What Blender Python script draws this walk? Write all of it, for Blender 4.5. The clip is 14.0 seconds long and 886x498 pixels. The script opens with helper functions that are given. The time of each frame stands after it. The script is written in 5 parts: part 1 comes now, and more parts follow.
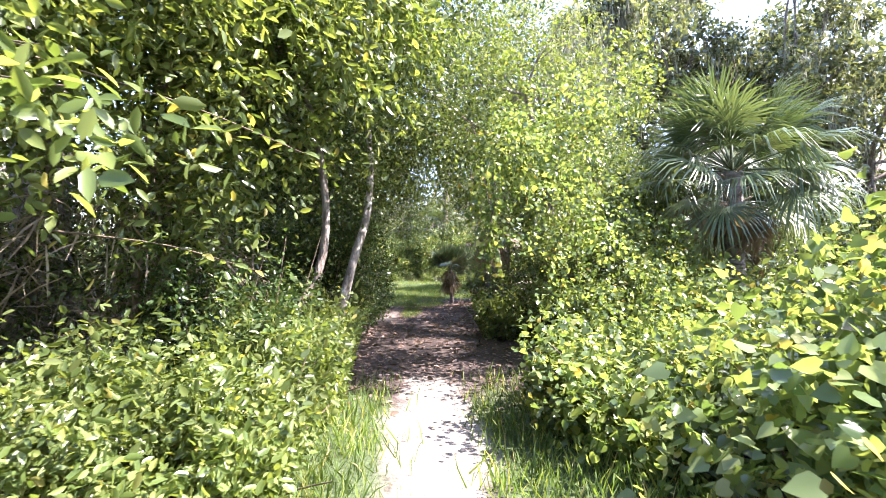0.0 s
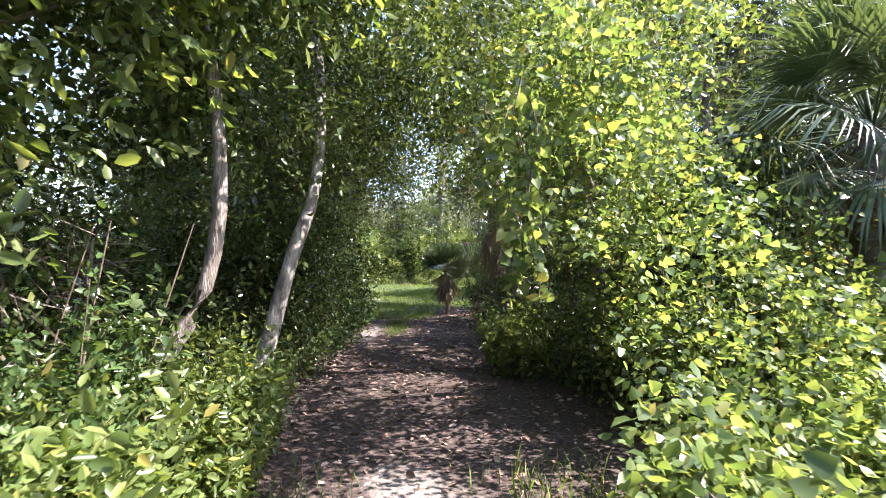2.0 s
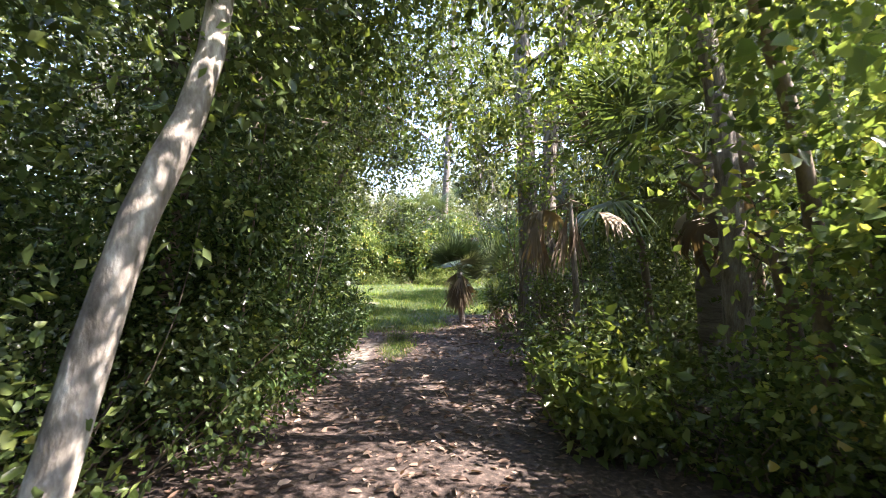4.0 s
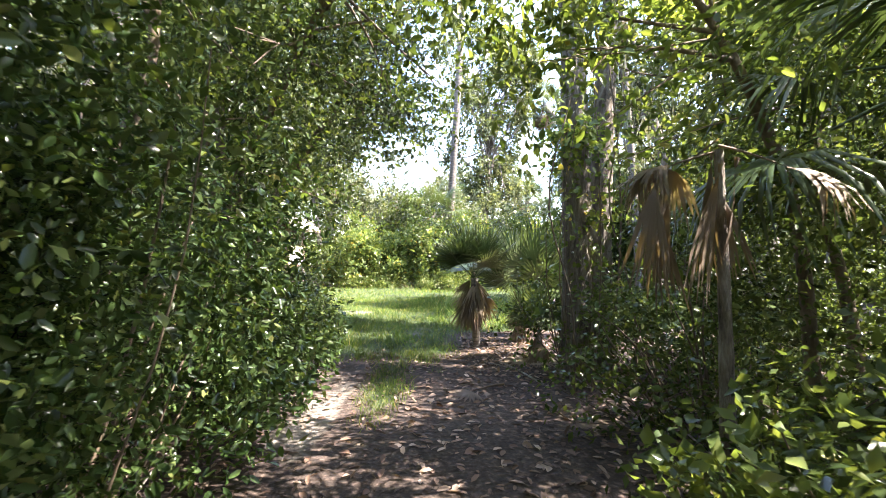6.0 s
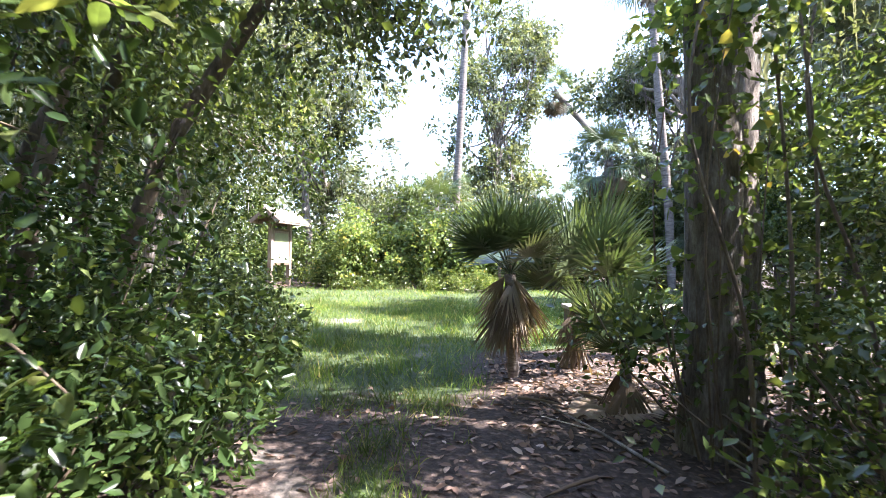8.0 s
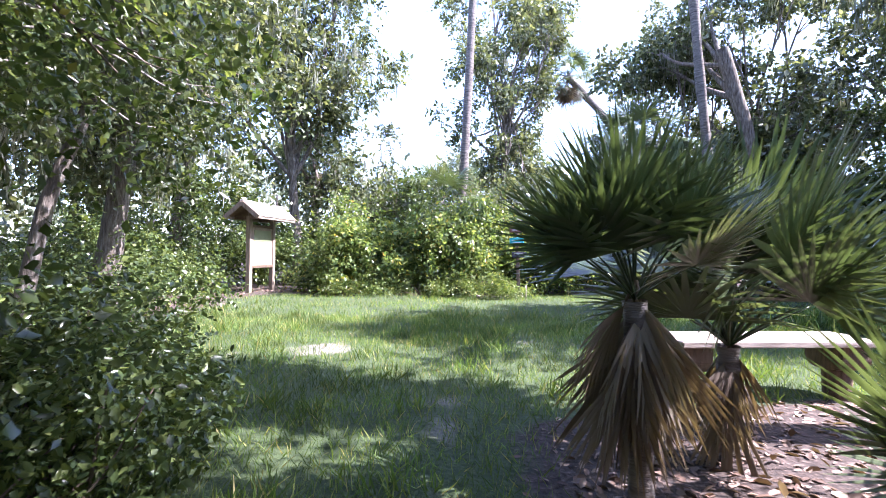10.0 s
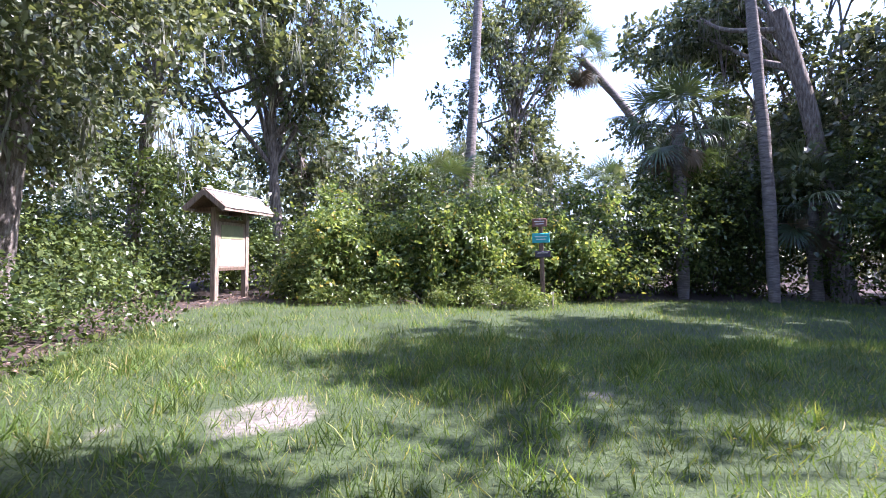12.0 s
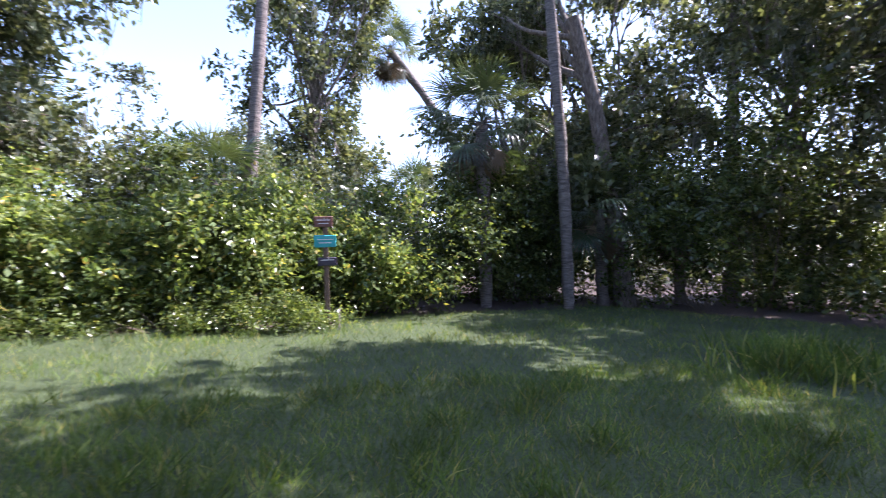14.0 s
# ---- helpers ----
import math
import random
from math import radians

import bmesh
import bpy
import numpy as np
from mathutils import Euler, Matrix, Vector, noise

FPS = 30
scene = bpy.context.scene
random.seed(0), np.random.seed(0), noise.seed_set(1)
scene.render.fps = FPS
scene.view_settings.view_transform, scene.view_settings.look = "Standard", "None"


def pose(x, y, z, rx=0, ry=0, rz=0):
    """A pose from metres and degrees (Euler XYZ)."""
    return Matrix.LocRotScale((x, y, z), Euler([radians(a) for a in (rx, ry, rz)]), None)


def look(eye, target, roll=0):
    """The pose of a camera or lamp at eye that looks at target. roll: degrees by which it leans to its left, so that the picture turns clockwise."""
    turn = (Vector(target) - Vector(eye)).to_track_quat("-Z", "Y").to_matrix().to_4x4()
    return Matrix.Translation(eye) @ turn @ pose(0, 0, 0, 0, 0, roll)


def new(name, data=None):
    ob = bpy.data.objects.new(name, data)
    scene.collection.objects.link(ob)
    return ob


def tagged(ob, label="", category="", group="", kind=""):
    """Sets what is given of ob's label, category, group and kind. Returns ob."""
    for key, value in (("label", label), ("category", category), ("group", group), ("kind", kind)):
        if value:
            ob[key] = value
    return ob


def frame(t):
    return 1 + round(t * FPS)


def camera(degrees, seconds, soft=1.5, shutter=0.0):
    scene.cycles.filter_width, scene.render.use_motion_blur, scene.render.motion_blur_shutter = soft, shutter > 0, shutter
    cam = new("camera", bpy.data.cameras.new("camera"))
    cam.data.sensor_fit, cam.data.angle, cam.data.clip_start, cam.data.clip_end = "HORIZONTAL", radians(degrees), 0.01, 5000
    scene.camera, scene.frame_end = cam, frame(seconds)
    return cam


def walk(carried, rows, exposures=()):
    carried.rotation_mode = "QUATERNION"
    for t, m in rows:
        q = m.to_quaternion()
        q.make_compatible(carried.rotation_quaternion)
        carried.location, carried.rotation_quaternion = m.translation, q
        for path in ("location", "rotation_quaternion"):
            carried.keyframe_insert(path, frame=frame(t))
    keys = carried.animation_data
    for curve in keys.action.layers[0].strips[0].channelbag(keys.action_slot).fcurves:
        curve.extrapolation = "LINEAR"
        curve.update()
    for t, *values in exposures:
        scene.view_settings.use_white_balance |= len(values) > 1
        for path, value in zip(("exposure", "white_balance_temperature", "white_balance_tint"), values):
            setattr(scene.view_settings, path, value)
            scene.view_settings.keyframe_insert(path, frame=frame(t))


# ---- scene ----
cam = camera(84.1, 14.0, soft=0.9, shutter=0.2)
PATH = [
    (0, pose(0.50, 1.17, 1.42, 90.65, 0, -0.2)), (0.5, pose(0.60, 1.80, 1.435, 90.65, 0, -0.4)),
    (1, pose(0.61, 2.44, 1.428, 90.65, 0, -0.6)), (1.5, pose(0.64, 3.05, 1.445, 90.65, 0, -0.6)),
    (2, pose(0.545, 3.67, 1.432, 90.65, 0, -0.7)), (2.5, pose(0.53, 4.28, 1.405, 90.55, 0, -0.7)),
    (3, pose(0.44, 4.90, 1.362, 90.45, 0, -0.6)), (3.2, pose(0.42, 5.15, 1.358, 90.45, 0, -0.6)),
    (5.3, look((0.226, 7.731, 1.333), (0.246, 9.731, 1.355), 1.0)),
    (5.5, look((0.248, 7.963, 1.342), (0.262, 9.963, 1.364), 1.0)),
    (6, look((0.275, 8.516, 1.312), (0.284, 10.516, 1.336), 1.0)),
    (6.5, look((0.249, 9.133, 1.283), (0.255, 11.133, 1.306), 1.1)),
    (7, look((0.214, 9.74, 1.252), (0.216, 11.739, 1.274), 0.9)),
    (7.5, look((0.144, 10.383, 1.208), (0.146, 12.383, 1.233), 0.8)),
    (8, look((0.111, 10.998, 1.145), (0.117, 12.998, 1.173), 0.9)),
    (8.2, look((0.097, 11.24, 1.143), (0.09, 13.24, 1.17), 0.9)),
    (10.3, look((-0.191, 13.823, 1.18), (-0.182, 15.823, 1.202), 0.6)),
    (10.5, look((-0.247, 14.078, 1.172), (-0.237, 16.078, 1.193), 0.6)),
    (11, look((-0.313, 14.729, 1.178), (-0.302, 16.729, 1.2), 0.5)),
    (11.5, look((-0.324, 15.348, 1.169), (-0.31, 17.348, 1.19), 0.5)),
    (12, look((-0.342, 15.968, 1.182), (-0.324, 17.967, 1.203), 0.5)),
    (12.5, look((-0.235, 16.581, 1.225), (-0.191, 18.58, 1.247), 0.5)),
    (13, look((-0.128, 17.174, 1.286), (-0.031, 19.172, 1.307), 0.5)),
    (13.5, look((0.182, 17.638, 1.305), (0.487, 19.614, 1.329), 0.6)),
    (14, look((0.681, 18.107, 1.304), (1.421, 19.965, 1.337), 0.6)),
]
walk(cam, PATH, [(0, 2.85, 6300, 26), (1, 2.6, 6250, 26), (1.5, 2.45, 6250, 24), (3, 2.65, 6450, 22), (5.5, 3.05, 6800, 16), (7, 3.15, 6500, 17), (8, 3.1, 6150, 20), (10.5, 2.5, 5650, 31), (11.5, 2.2, 5700, 32), (12.5, 2.1, 5750, 32), (14, 1.95, 5900, 31)])

# ---- light: late-morning sun from the right ----
SUN_AZ, SUN_EL = 94.0, 51.0
world = bpy.data.worlds.new("sky")
scene.world = world
world.use_nodes = True
wn = world.node_tree.nodes
sky = wn.new("ShaderNodeTexSky")
sky.sky_type, sky.sun_disc = "NISHITA", False
sky.sun_elevation, sky.sun_rotation = radians(SUN_EL), radians(SUN_AZ)
wn["Background"].inputs[1].default_value = 0.15
world.node_tree.links.new(sky.outputs[0], wn["Background"].inputs[0])
sun = new("sun", bpy.data.lights.new("sun", "SUN"))
sun.data.energy, sun.data.angle, sun.data.color = 5.0, radians(0.5), (1.0, 0.95, 0.86)
sun_dir = Vector((math.sin(radians(SUN_AZ)) * math.cos(radians(SUN_EL)),
                  math.cos(radians(SUN_AZ)) * math.cos(radians(SUN_EL)), math.sin(radians(SUN_EL))))
sun.matrix_world = look(sun_dir * 60, (0, 0, 0))


# ---- materials ----
def base_mat(name):
    m = bpy.data.materials.new(name)
    m.use_nodes = True
    n, l = m.node_tree.nodes, m.node_tree.links
    return m, n, l, n["Principled BSDF"]


def ramp(n, stops):
    r = n.new("ShaderNodeValToRGB")
    while len(r.color_ramp.elements) < len(stops):
        r.color_ramp.elements.new(0.5)
    for e, (p, c) in zip(r.color_ramp.elements, stops):
        e.position, e.color = p, (*c, 1)
    return r


def leaf_mat(name, stops, translucent=0.4, rough=0.42, tint=1.35, whole=False):
    """A leaf surface: colour by leaf and by branch, glossy on top, letting light through."""
    m, n, l, p = base_mat(name)
    geo = n.new("ShaderNodeNewGeometry")
    r = ramp(n, stops)
    pick = n.new("ShaderNodeObjectInfo").outputs["Random"] if whole else geo.outputs["Random Per Island"]
    l.new(pick, r.inputs[0])
    tex = n.new("ShaderNodeTexNoise")
    tex.inputs["Scale"].default_value = 1.3
    tex.inputs["Detail"].default_value = 3
    co = n.new("ShaderNodeTexCoord")
    l.new(co.outputs["Object"], tex.inputs["Vector"])
    hsv = n.new("ShaderNodeHueSaturation")
    mr = n.new("ShaderNodeMapRange")
    mr.inputs[1].default_value, mr.inputs[2].default_value = 0.3, 0.7
    mr.inputs[3].default_value, mr.inputs[4].default_value = 0.55, 1.5
    l.new(tex.outputs[0], mr.inputs[0])
    l.new(mr.outputs[0], hsv.inputs["Value"])
    l.new(r.outputs[0], hsv.inputs["Color"])
    l.new(hsv.outputs[0], p.inputs["Base Color"])
    p.inputs["Roughness"].default_value = rough
    tr = n.new("ShaderNodeBsdfTranslucent")
    warm = n.new("ShaderNodeMixRGB")
    warm.blend_type = "MULTIPLY"
    warm.inputs[0].default_value = 1
    warm.inputs[2].default_value = (tint * 1.25, tint * 1.2, tint * 0.55, 1)
    l.new(hsv.outputs[0], warm.inputs[1])
    l.new(warm.outputs[0], tr.inputs[0])
    mix = n.new("ShaderNodeMixShader")
    mix.inputs[0].default_value = translucent
    l.new(p.outputs[0], mix.inputs[1])
    l.new(tr.outputs[0], mix.inputs[2])
    l.new(mix.outputs[0], n["Material Output"].inputs[0])
    return m


def rough_mat(name, dark, light, scale=6.0, stretch=(1, 1, 1), rough=0.85, bump=0.4, spots=None):
    """Wood, bark, stone: two scales of noise, stretched along the grain, with relief."""
    m, n, l, p = base_mat(name)
    co = n.new("ShaderNodeTexCoord")
    mp = n.new("ShaderNodeMapping")
    mp.inputs["Scale"].default_value = stretch
    l.new(co.outputs["Object"], mp.inputs[0])
    a, b = n.new("ShaderNodeTexNoise"), n.new("ShaderNodeTexNoise")
    a.inputs["Scale"].default_value, a.inputs["Detail"].default_value = scale, 6
    b.inputs["Scale"].default_value, b.inputs["Detail"].default_value = scale * 6, 4
    for t in (a, b):
        l.new(mp.outputs[0], t.inputs["Vector"])
    add = n.new("ShaderNodeMath")
    add.operation = "MULTIPLY_ADD"
    add.inputs[1].default_value = 0.4
    l.new(b.outputs[0], add.inputs[0])
    l.new(a.outputs[0], add.inputs[2])
    stops = [(0.45, dark), (0.95, light)]
    if spots:
        stops = [(0.45, dark), (0.72, light), (0.9, spots)]
    r = ramp(n, stops)
    l.new(add.outputs[0], r.inputs[0])
    l.new(r.outputs[0], p.inputs["Base Color"])
    p.inputs["Roughness"].default_value = rough
    bp = n.new("ShaderNodeBump")
    bp.inputs["Strength"].default_value, bp.inputs["Distance"].default_value = bump, 0.03
    l.new(add.outputs[0], bp.inputs["Height"])
    l.new(bp.outputs[0], p.inputs["Normal"])
    return m


def plain_mat(name, colour, rough=0.6):
    return rough_mat(name, tuple(c * 0.8 for c in colour), tuple(min(1, c * 1.15) for c in colour), 9, (1, 1, 1), rough, 0.1)


LEAF_BRIGHT = leaf_mat("leaf_bright", [(0, (0.053, 0.084, 0.021)), (0.5, (0.110, 0.150, 0.044)), (0.94, (0.158, 0.194, 0.062)), (0.98, (0.229, 0.238, 0.070)), (1, (0.299, 0.255, 0.070))], 0.45, 0.29)
LEAF_VINE = leaf_mat("leaf_vine", [(0, (0.055, 0.093, 0.033)), (0.6, (0.137, 0.187, 0.066)), (0.95, (0.208, 0.247, 0.087)), (0.98, (0.329, 0.297, 0.087)), (1, (0.439, 0.307, 0.087))], 0.47, 0.27)
LEAF_MID = leaf_mat("leaf_green", [(0, (0.024, 0.048, 0.015)), (0.6, (0.053, 0.093, 0.029)), (0.96, (0.095, 0.142, 0.047)), (1, (0.172, 0.189, 0.060))], 0.33, 0.25, 1.15)
LEAF_BROAD = leaf_mat("leaf_broad", [(0, (0.06, 0.1, 0.03)), (0.6, (0.125, 0.17, 0.06)), (0.93, (0.2, 0.225, 0.08)), (1, (0.32, 0.27, 0.08))], 0.45, 0.27, 1.4, True)
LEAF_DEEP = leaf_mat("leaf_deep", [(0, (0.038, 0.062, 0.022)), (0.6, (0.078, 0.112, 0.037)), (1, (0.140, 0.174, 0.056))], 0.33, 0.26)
LEAF_OAK = leaf_mat("leaf_oak", [(0, (0.050, 0.067, 0.038)), (0.6, (0.101, 0.123, 0.069)), (1, (0.190, 0.207, 0.129))], 0.33, 0.26)
# distance haze put into the colour: paler, greyer leaves for far growth
LEAF_HAZE = leaf_mat("leaf_far_haze", [(0, (0.07, 0.09, 0.055)), (0.7, (0.115, 0.135, 0.08)), (1, (0.17, 0.185, 0.11))], 0.3, 0.45)
PALM_GREEN = leaf_mat("palm_green", [(0, (0.05, 0.08, 0.038)), (0.7, (0.085, 0.12, 0.058)), (1, (0.14, 0.17, 0.085))], 0.22, 0.28, 1.4, True)
DEAD_FROND = leaf_mat("dead_frond", [(0, (0.11, 0.075, 0.05)), (0.6, (0.2, 0.145, 0.1)), (1, (0.34, 0.28, 0.21))], 0.2, 0.7, 1.0, True)
DRY_VINE = leaf_mat("dry_vine", [(0, (0.1, 0.08, 0.055)), (0.7, (0.2, 0.165, 0.115)), (1, (0.34, 0.29, 0.21))], 0.2, 0.7, 1.0)
MOSS = leaf_mat("spanish_moss", [(0, (0.14, 0.15, 0.12)), (1, (0.27, 0.28, 0.23))], 0.35, 0.9, 1.0)
GRASS = leaf_mat("grass_blade", [(0, (0.052, 0.097, 0.020)), (0.7, (0.111, 0.172, 0.035)), (0.93, (0.224, 0.254, 0.070)), (1, (0.401, 0.320, 0.152))], 0.42, 0.62)
LITTER = leaf_mat("fallen_leaf", [(0, (0.1, 0.06, 0.045)), (0.6, (0.22, 0.14, 0.1)), (1, (0.4, 0.3, 0.24))], 0.12, 0.7, 1.0)
# pale bark; its dark patches and bright spots also copy dappled sun
BARK_PALE = rough_mat("bark_pale", (0.06, 0.05, 0.04), (0.24, 0.21, 0.18), 5, (2, 2, 0.8), 0.9, 0.5, (0.5, 0.47, 0.42))
BARK_OAK = rough_mat("bark_oak", (0.035, 0.028, 0.022), (0.17, 0.14, 0.115), 9, (2.4, 2.4, 0.5), 0.95, 0.9, (0.27, 0.25, 0.22))
BARK_PALM = rough_mat("bark_palm", (0.06, 0.05, 0.045), (0.26, 0.225, 0.2), 8, (0.6, 0.6, 3.0), 0.95, 0.8)
STEM = rough_mat("stem_brown", (0.05, 0.035, 0.025), (0.2, 0.15, 0.1), 12, (1, 1, 0.5), 0.85, 0.4)
WOOD = rough_mat("weathered_wood", (0.13, 0.09, 0.065), (0.36, 0.28, 0.21), 6, (6, 6, 0.7), 0.8, 0.35)
WOOD_DARK = rough_mat("dark_wood", (0.05, 0.033, 0.022), (0.17, 0.11, 0.07), 6, (5, 5, 0.7), 0.75, 0.4)
SHINGLE = rough_mat("cedar_shingle", (0.24, 0.21, 0.19), (0.52, 0.48, 0.44), 8, (4, 1, 1), 0.9, 0.4)
BENCH_TOP = rough_mat("grey_plank", (0.22, 0.17, 0.14), (0.5, 0.42, 0.36), 7, (0.7, 7, 7), 0.8, 0.35)
PAPER = plain_mat("board_paper", (0.74, 0.72, 0.66), 0.4)
MAP_GREEN = plain_mat("map_print", (0.2, 0.22, 0.12), 0.4)
INK = plain_mat("grey_print", (0.3, 0.33, 0.4), 0.5)
SIGN_BROWN = plain_mat("sign_brown", (0.16, 0.07, 0.05), 0.5)
SIGN_TEAL = plain_mat("sign_teal", (0.03, 0.36, 0.36), 0.45)
SIGN_NAVY = plain_mat("sign_dark", (0.05, 0.04, 0.055), 0.45)
SIGN_MARK = plain_mat("sign_lettering", (0.62, 0.6, 0.56), 0.5)
METAL = plain_mat("dull_steel", (0.3, 0.3, 0.29), 0.4)

# ---- building helpers ----
rng = np.random.default_rng(11)
LEAVES = {
    "kite": ([(0, 0, 0), (0.45, 0.27, 0.07), (1, 0, -0.06), (0.45, -0.27, 0.07)], [(0, 1, 2), (0, 2, 3)]),
    "oval": ([(0, 0, 0), (0.28, 0.2, 0.05), (0.7, 0.19, 0.05), (1, 0, -0.08), (0.7, -0.19, 0.05), (0.28, -0.2, 0.05)],
             [(0, 1, 2, 3), (0, 3, 4, 5)]),
    "heart": ([(0, 0, 0), (0.08, 0.47, 0.07), (0.62, 0.34, 0.06), (1, 0, -0.1), (0.62, -0.34, 0.06), (0.08, -0.47, 0.07)], [(0, 1, 2, 3), (0, 3, 4, 5)]),
    "grape": ([(0, 0, 0), (-0.16, 0.25, 0.06), (0.1, 0.5, 0.09), (0.5, 0.36, 0.06), (1, 0, -0.12),
               (0.5, -0.36, 0.06), (0.1, -0.5, 0.09), (-0.16, -0.25, 0.06)], [(0, 1, 2, 3, 4), (0, 4, 5, 6, 7)]),
    "blade": ([(0, 0.026, 0), (0, -0.026, 0), (0.55, 0.022, 0.03), (0.55, -0.022, 0.03), (1, 0, -0.14)],
              [(0, 1, 3), (0, 3, 2), (2, 3, 4)]),
    "strand": ([(0, 0.012, 0), (0, -0.012, 0), (0.4, -0.02, 0.05), (0.4, 0.02, 0.05), (1, 0, -0.03), (0.98, 0.005, -0.03)],
               [(0, 1, 2, 3), (3, 2, 4, 5)]),
}


def unit(v):
    return v / np.maximum(np.linalg.norm(v, axis=-1, keepdims=True), 1e-9)


def np_mesh(name, verts, faces, mat):
    """A mesh from arrays: verts (n, 3), faces (m, k)."""
    me = bpy.data.meshes.new(name)
    verts, faces = np.asarray(verts, np.float32), np.asarray(faces, np.int32)
    me.vertices.add(len(verts))
    me.vertices.foreach_set("co", verts.ravel())
    me.loops.add(faces.size)
    me.loops.foreach_set("vertex_index", faces.ravel())
    me.polygons.add(len(faces))
    me.polygons.foreach_set("loop_start", np.arange(0, faces.size, faces.shape[1], dtype=np.int32))
    me.update(calc_edges=True)
    me.materials.append(mat)
    return me


def leaves(P, axis, size, shape, up=0.8):
    """Leaf vertices and faces at the points P, pointing along axis, facing roughly upward."""
    tv, tf = LEAVES[shape]
    tv, tf = np.array(tv), np.array(tf)
    n = len(P)
    a = unit(axis)
    b = unit(np.cross(rng.normal(size=(n, 3)) * 0.75 + (0, 0, up), a) + 1e-4)
    c = np.cross(a, b)
    size = np.broadcast_to(size, (n,))
    width = rng.uniform(0.8, 1.25, n)
    V = P[:, None] + size[:, None, None] * (tv[None, :, :1] * a[:, None] + (tv[None, :, 1:2] * width[:, None, None]) * b[:, None] + tv[None, :, 2:] * c[:, None])
    F = tf[None] + (np.arange(n) * len(tv))[:, None, None]
    return V.reshape(-1, 3), F.reshape(-1, tf.shape[1])


def sprigs(C, D, per, length, size, shape, droop=0.25, up=0.8):
    """Twigs at C along D, each with leaves set to both sides of it."""
    m = len(C)
    side = unit(np.cross(D, rng.normal(size=(m, 3))))
    L = length * rng.uniform(0.6, 1.4, m)
    s = (np.arange(per) + 0.5) / per
    P = C[:, None] + D[:, None] * (L[:, None] * s)[..., None]
    P[..., 2] -= droop * (L[:, None] * s ** 2)
    sgn = np.where(np.arange(per) % 2, 1.0, -1.0)
    ax = D[:, None] * 0.55 + side[:, None] * sgn[None, :, None] * 0.85 + rng.normal(size=(m, per, 3)) * 0.35
    ax[..., 2] -= droop
    P = P + rng.normal(size=P.shape) * length * 0.06
    ok = (rng.random((m, per)) < 0.9).ravel() & open_air(P.reshape(-1, 3))
    P, ax = P.reshape(-1, 3)[ok], ax.reshape(-1, 3)[ok]
    return leaves(P, ax, size * rng.uniform(0.55, 1.35, len(P)), shape, up)


TRAIL_Y = [-3, 1, 3, 5, 7, 9, 11, 12.5, 14, 15, 16.9, 17.5, 30]
TRAIL_LO = [-0.6, -0.35, -0.2, -0.15, -0.4, -0.6, -0.5, -0.42, -0.7, -0.95, -1.3, -3.7, -4.2]
TRAIL_HI = [1.6, 1.3, 1.1, 1.05, 1.05, 1.0, 1.05, 0.9, 0.62, 0.6, 1.2, 3.5, 4.0]


def open_air(P):
    """True where leaves may be: not in the trodden gap of the trail."""
    x, y, z = P.T
    lo, hi = np.interp(y, TRAIL_Y, TRAIL_LO), np.interp(y, TRAIL_Y, TRAIL_HI)
    hi = hi + 0.75 * np.clip((1.8 - z) / 0.5, 0, 1) * np.clip((y - 6.2) / 0.4, 0, 1) * np.clip((9.4 - y) / 0.6, 0, 1)
    hi = hi + 0.4 * np.clip((1.5 - z) / 0.35, 0, 1) * np.clip((y - 5.3) / 0.4, 0, 1) * (y < 6.9)
    grow = np.clip((z - 1.7) * 0.9, 0, None)
    low = np.clip((0.8 - z), 0, 0.8) * 0.25
    inside = (x > lo - low + grow) & (x < hi + low - grow) & (z < 2.6) & (y < 26.5)
    return ~inside & (z > 0.015)


def shell(blobs, m, deep=0.3, low=-0.6, clump=12, loose=0.19):
    """About m points over the outside of a heap of ellipsoids, gathered in clumps, with the way outward."""
    B = np.asarray(blobs, float)
    area = (B[:, 3] * B[:, 4] + B[:, 4] * B[:, 5] + B[:, 3] * B[:, 5])
    size = B[:, 3:6].mean()
    c = max(4, int(m * 5.0 / clump))
    i = rng.choice(len(B), c, p=area / area.sum())
    d = unit(rng.normal(size=(c, 3)))
    d[:, 2] = np.where(d[:, 2] < low, -d[:, 2], d[:, 2])
    lump = 0.26 * np.sin(d[:, 0] * 5 + i * 2.1) * np.sin(d[:, 1] * 5 + i) + 0.18 * np.sin(d[:, 2] * 7 + i * 1.3)
    r = 1 + lump - deep * rng.random(c) ** 1.4 + np.abs(rng.normal(size=c)) * 0.07
    P = B[i, :3] + d * B[i, 3:6] * r[:, None]
    out = unit(d / B[i, 3:6])
    keep = P[:, 2] > 0.03
    for b in B:
        keep &= (((P - b[:3]) / b[3:6]) ** 2).sum(1) > (1 - deep) ** 2 * 0.6
    w = 5.5 / (0.4 + size)
    gap = np.sin(P[:, 0] * w + P[:, 1] * w * 0.6) + np.sin(P[:, 1] * w * 0.9 - P[:, 2] * w * 1.1 + 1) + np.sin(P[:, 2] * w * 1.2 + P[:, 0] * w * 0.7 + 2)
    keep &= (gap > 0.4) | (rng.random(c) < 0.1)
    P, out = P[keep], out[keep]
    take = max(1, int(m * 0.8 / clump))
    P, out = P[:take], out[:take]
    P = np.repeat(P, clump, 0) + rng.normal(size=(len(P) * clump, 3)) * loose * (0.5 + 0.8 * size)
    out = unit(np.repeat(out, clump, 0) + rng.normal(size=P.shape) * 0.35)
    return P, out


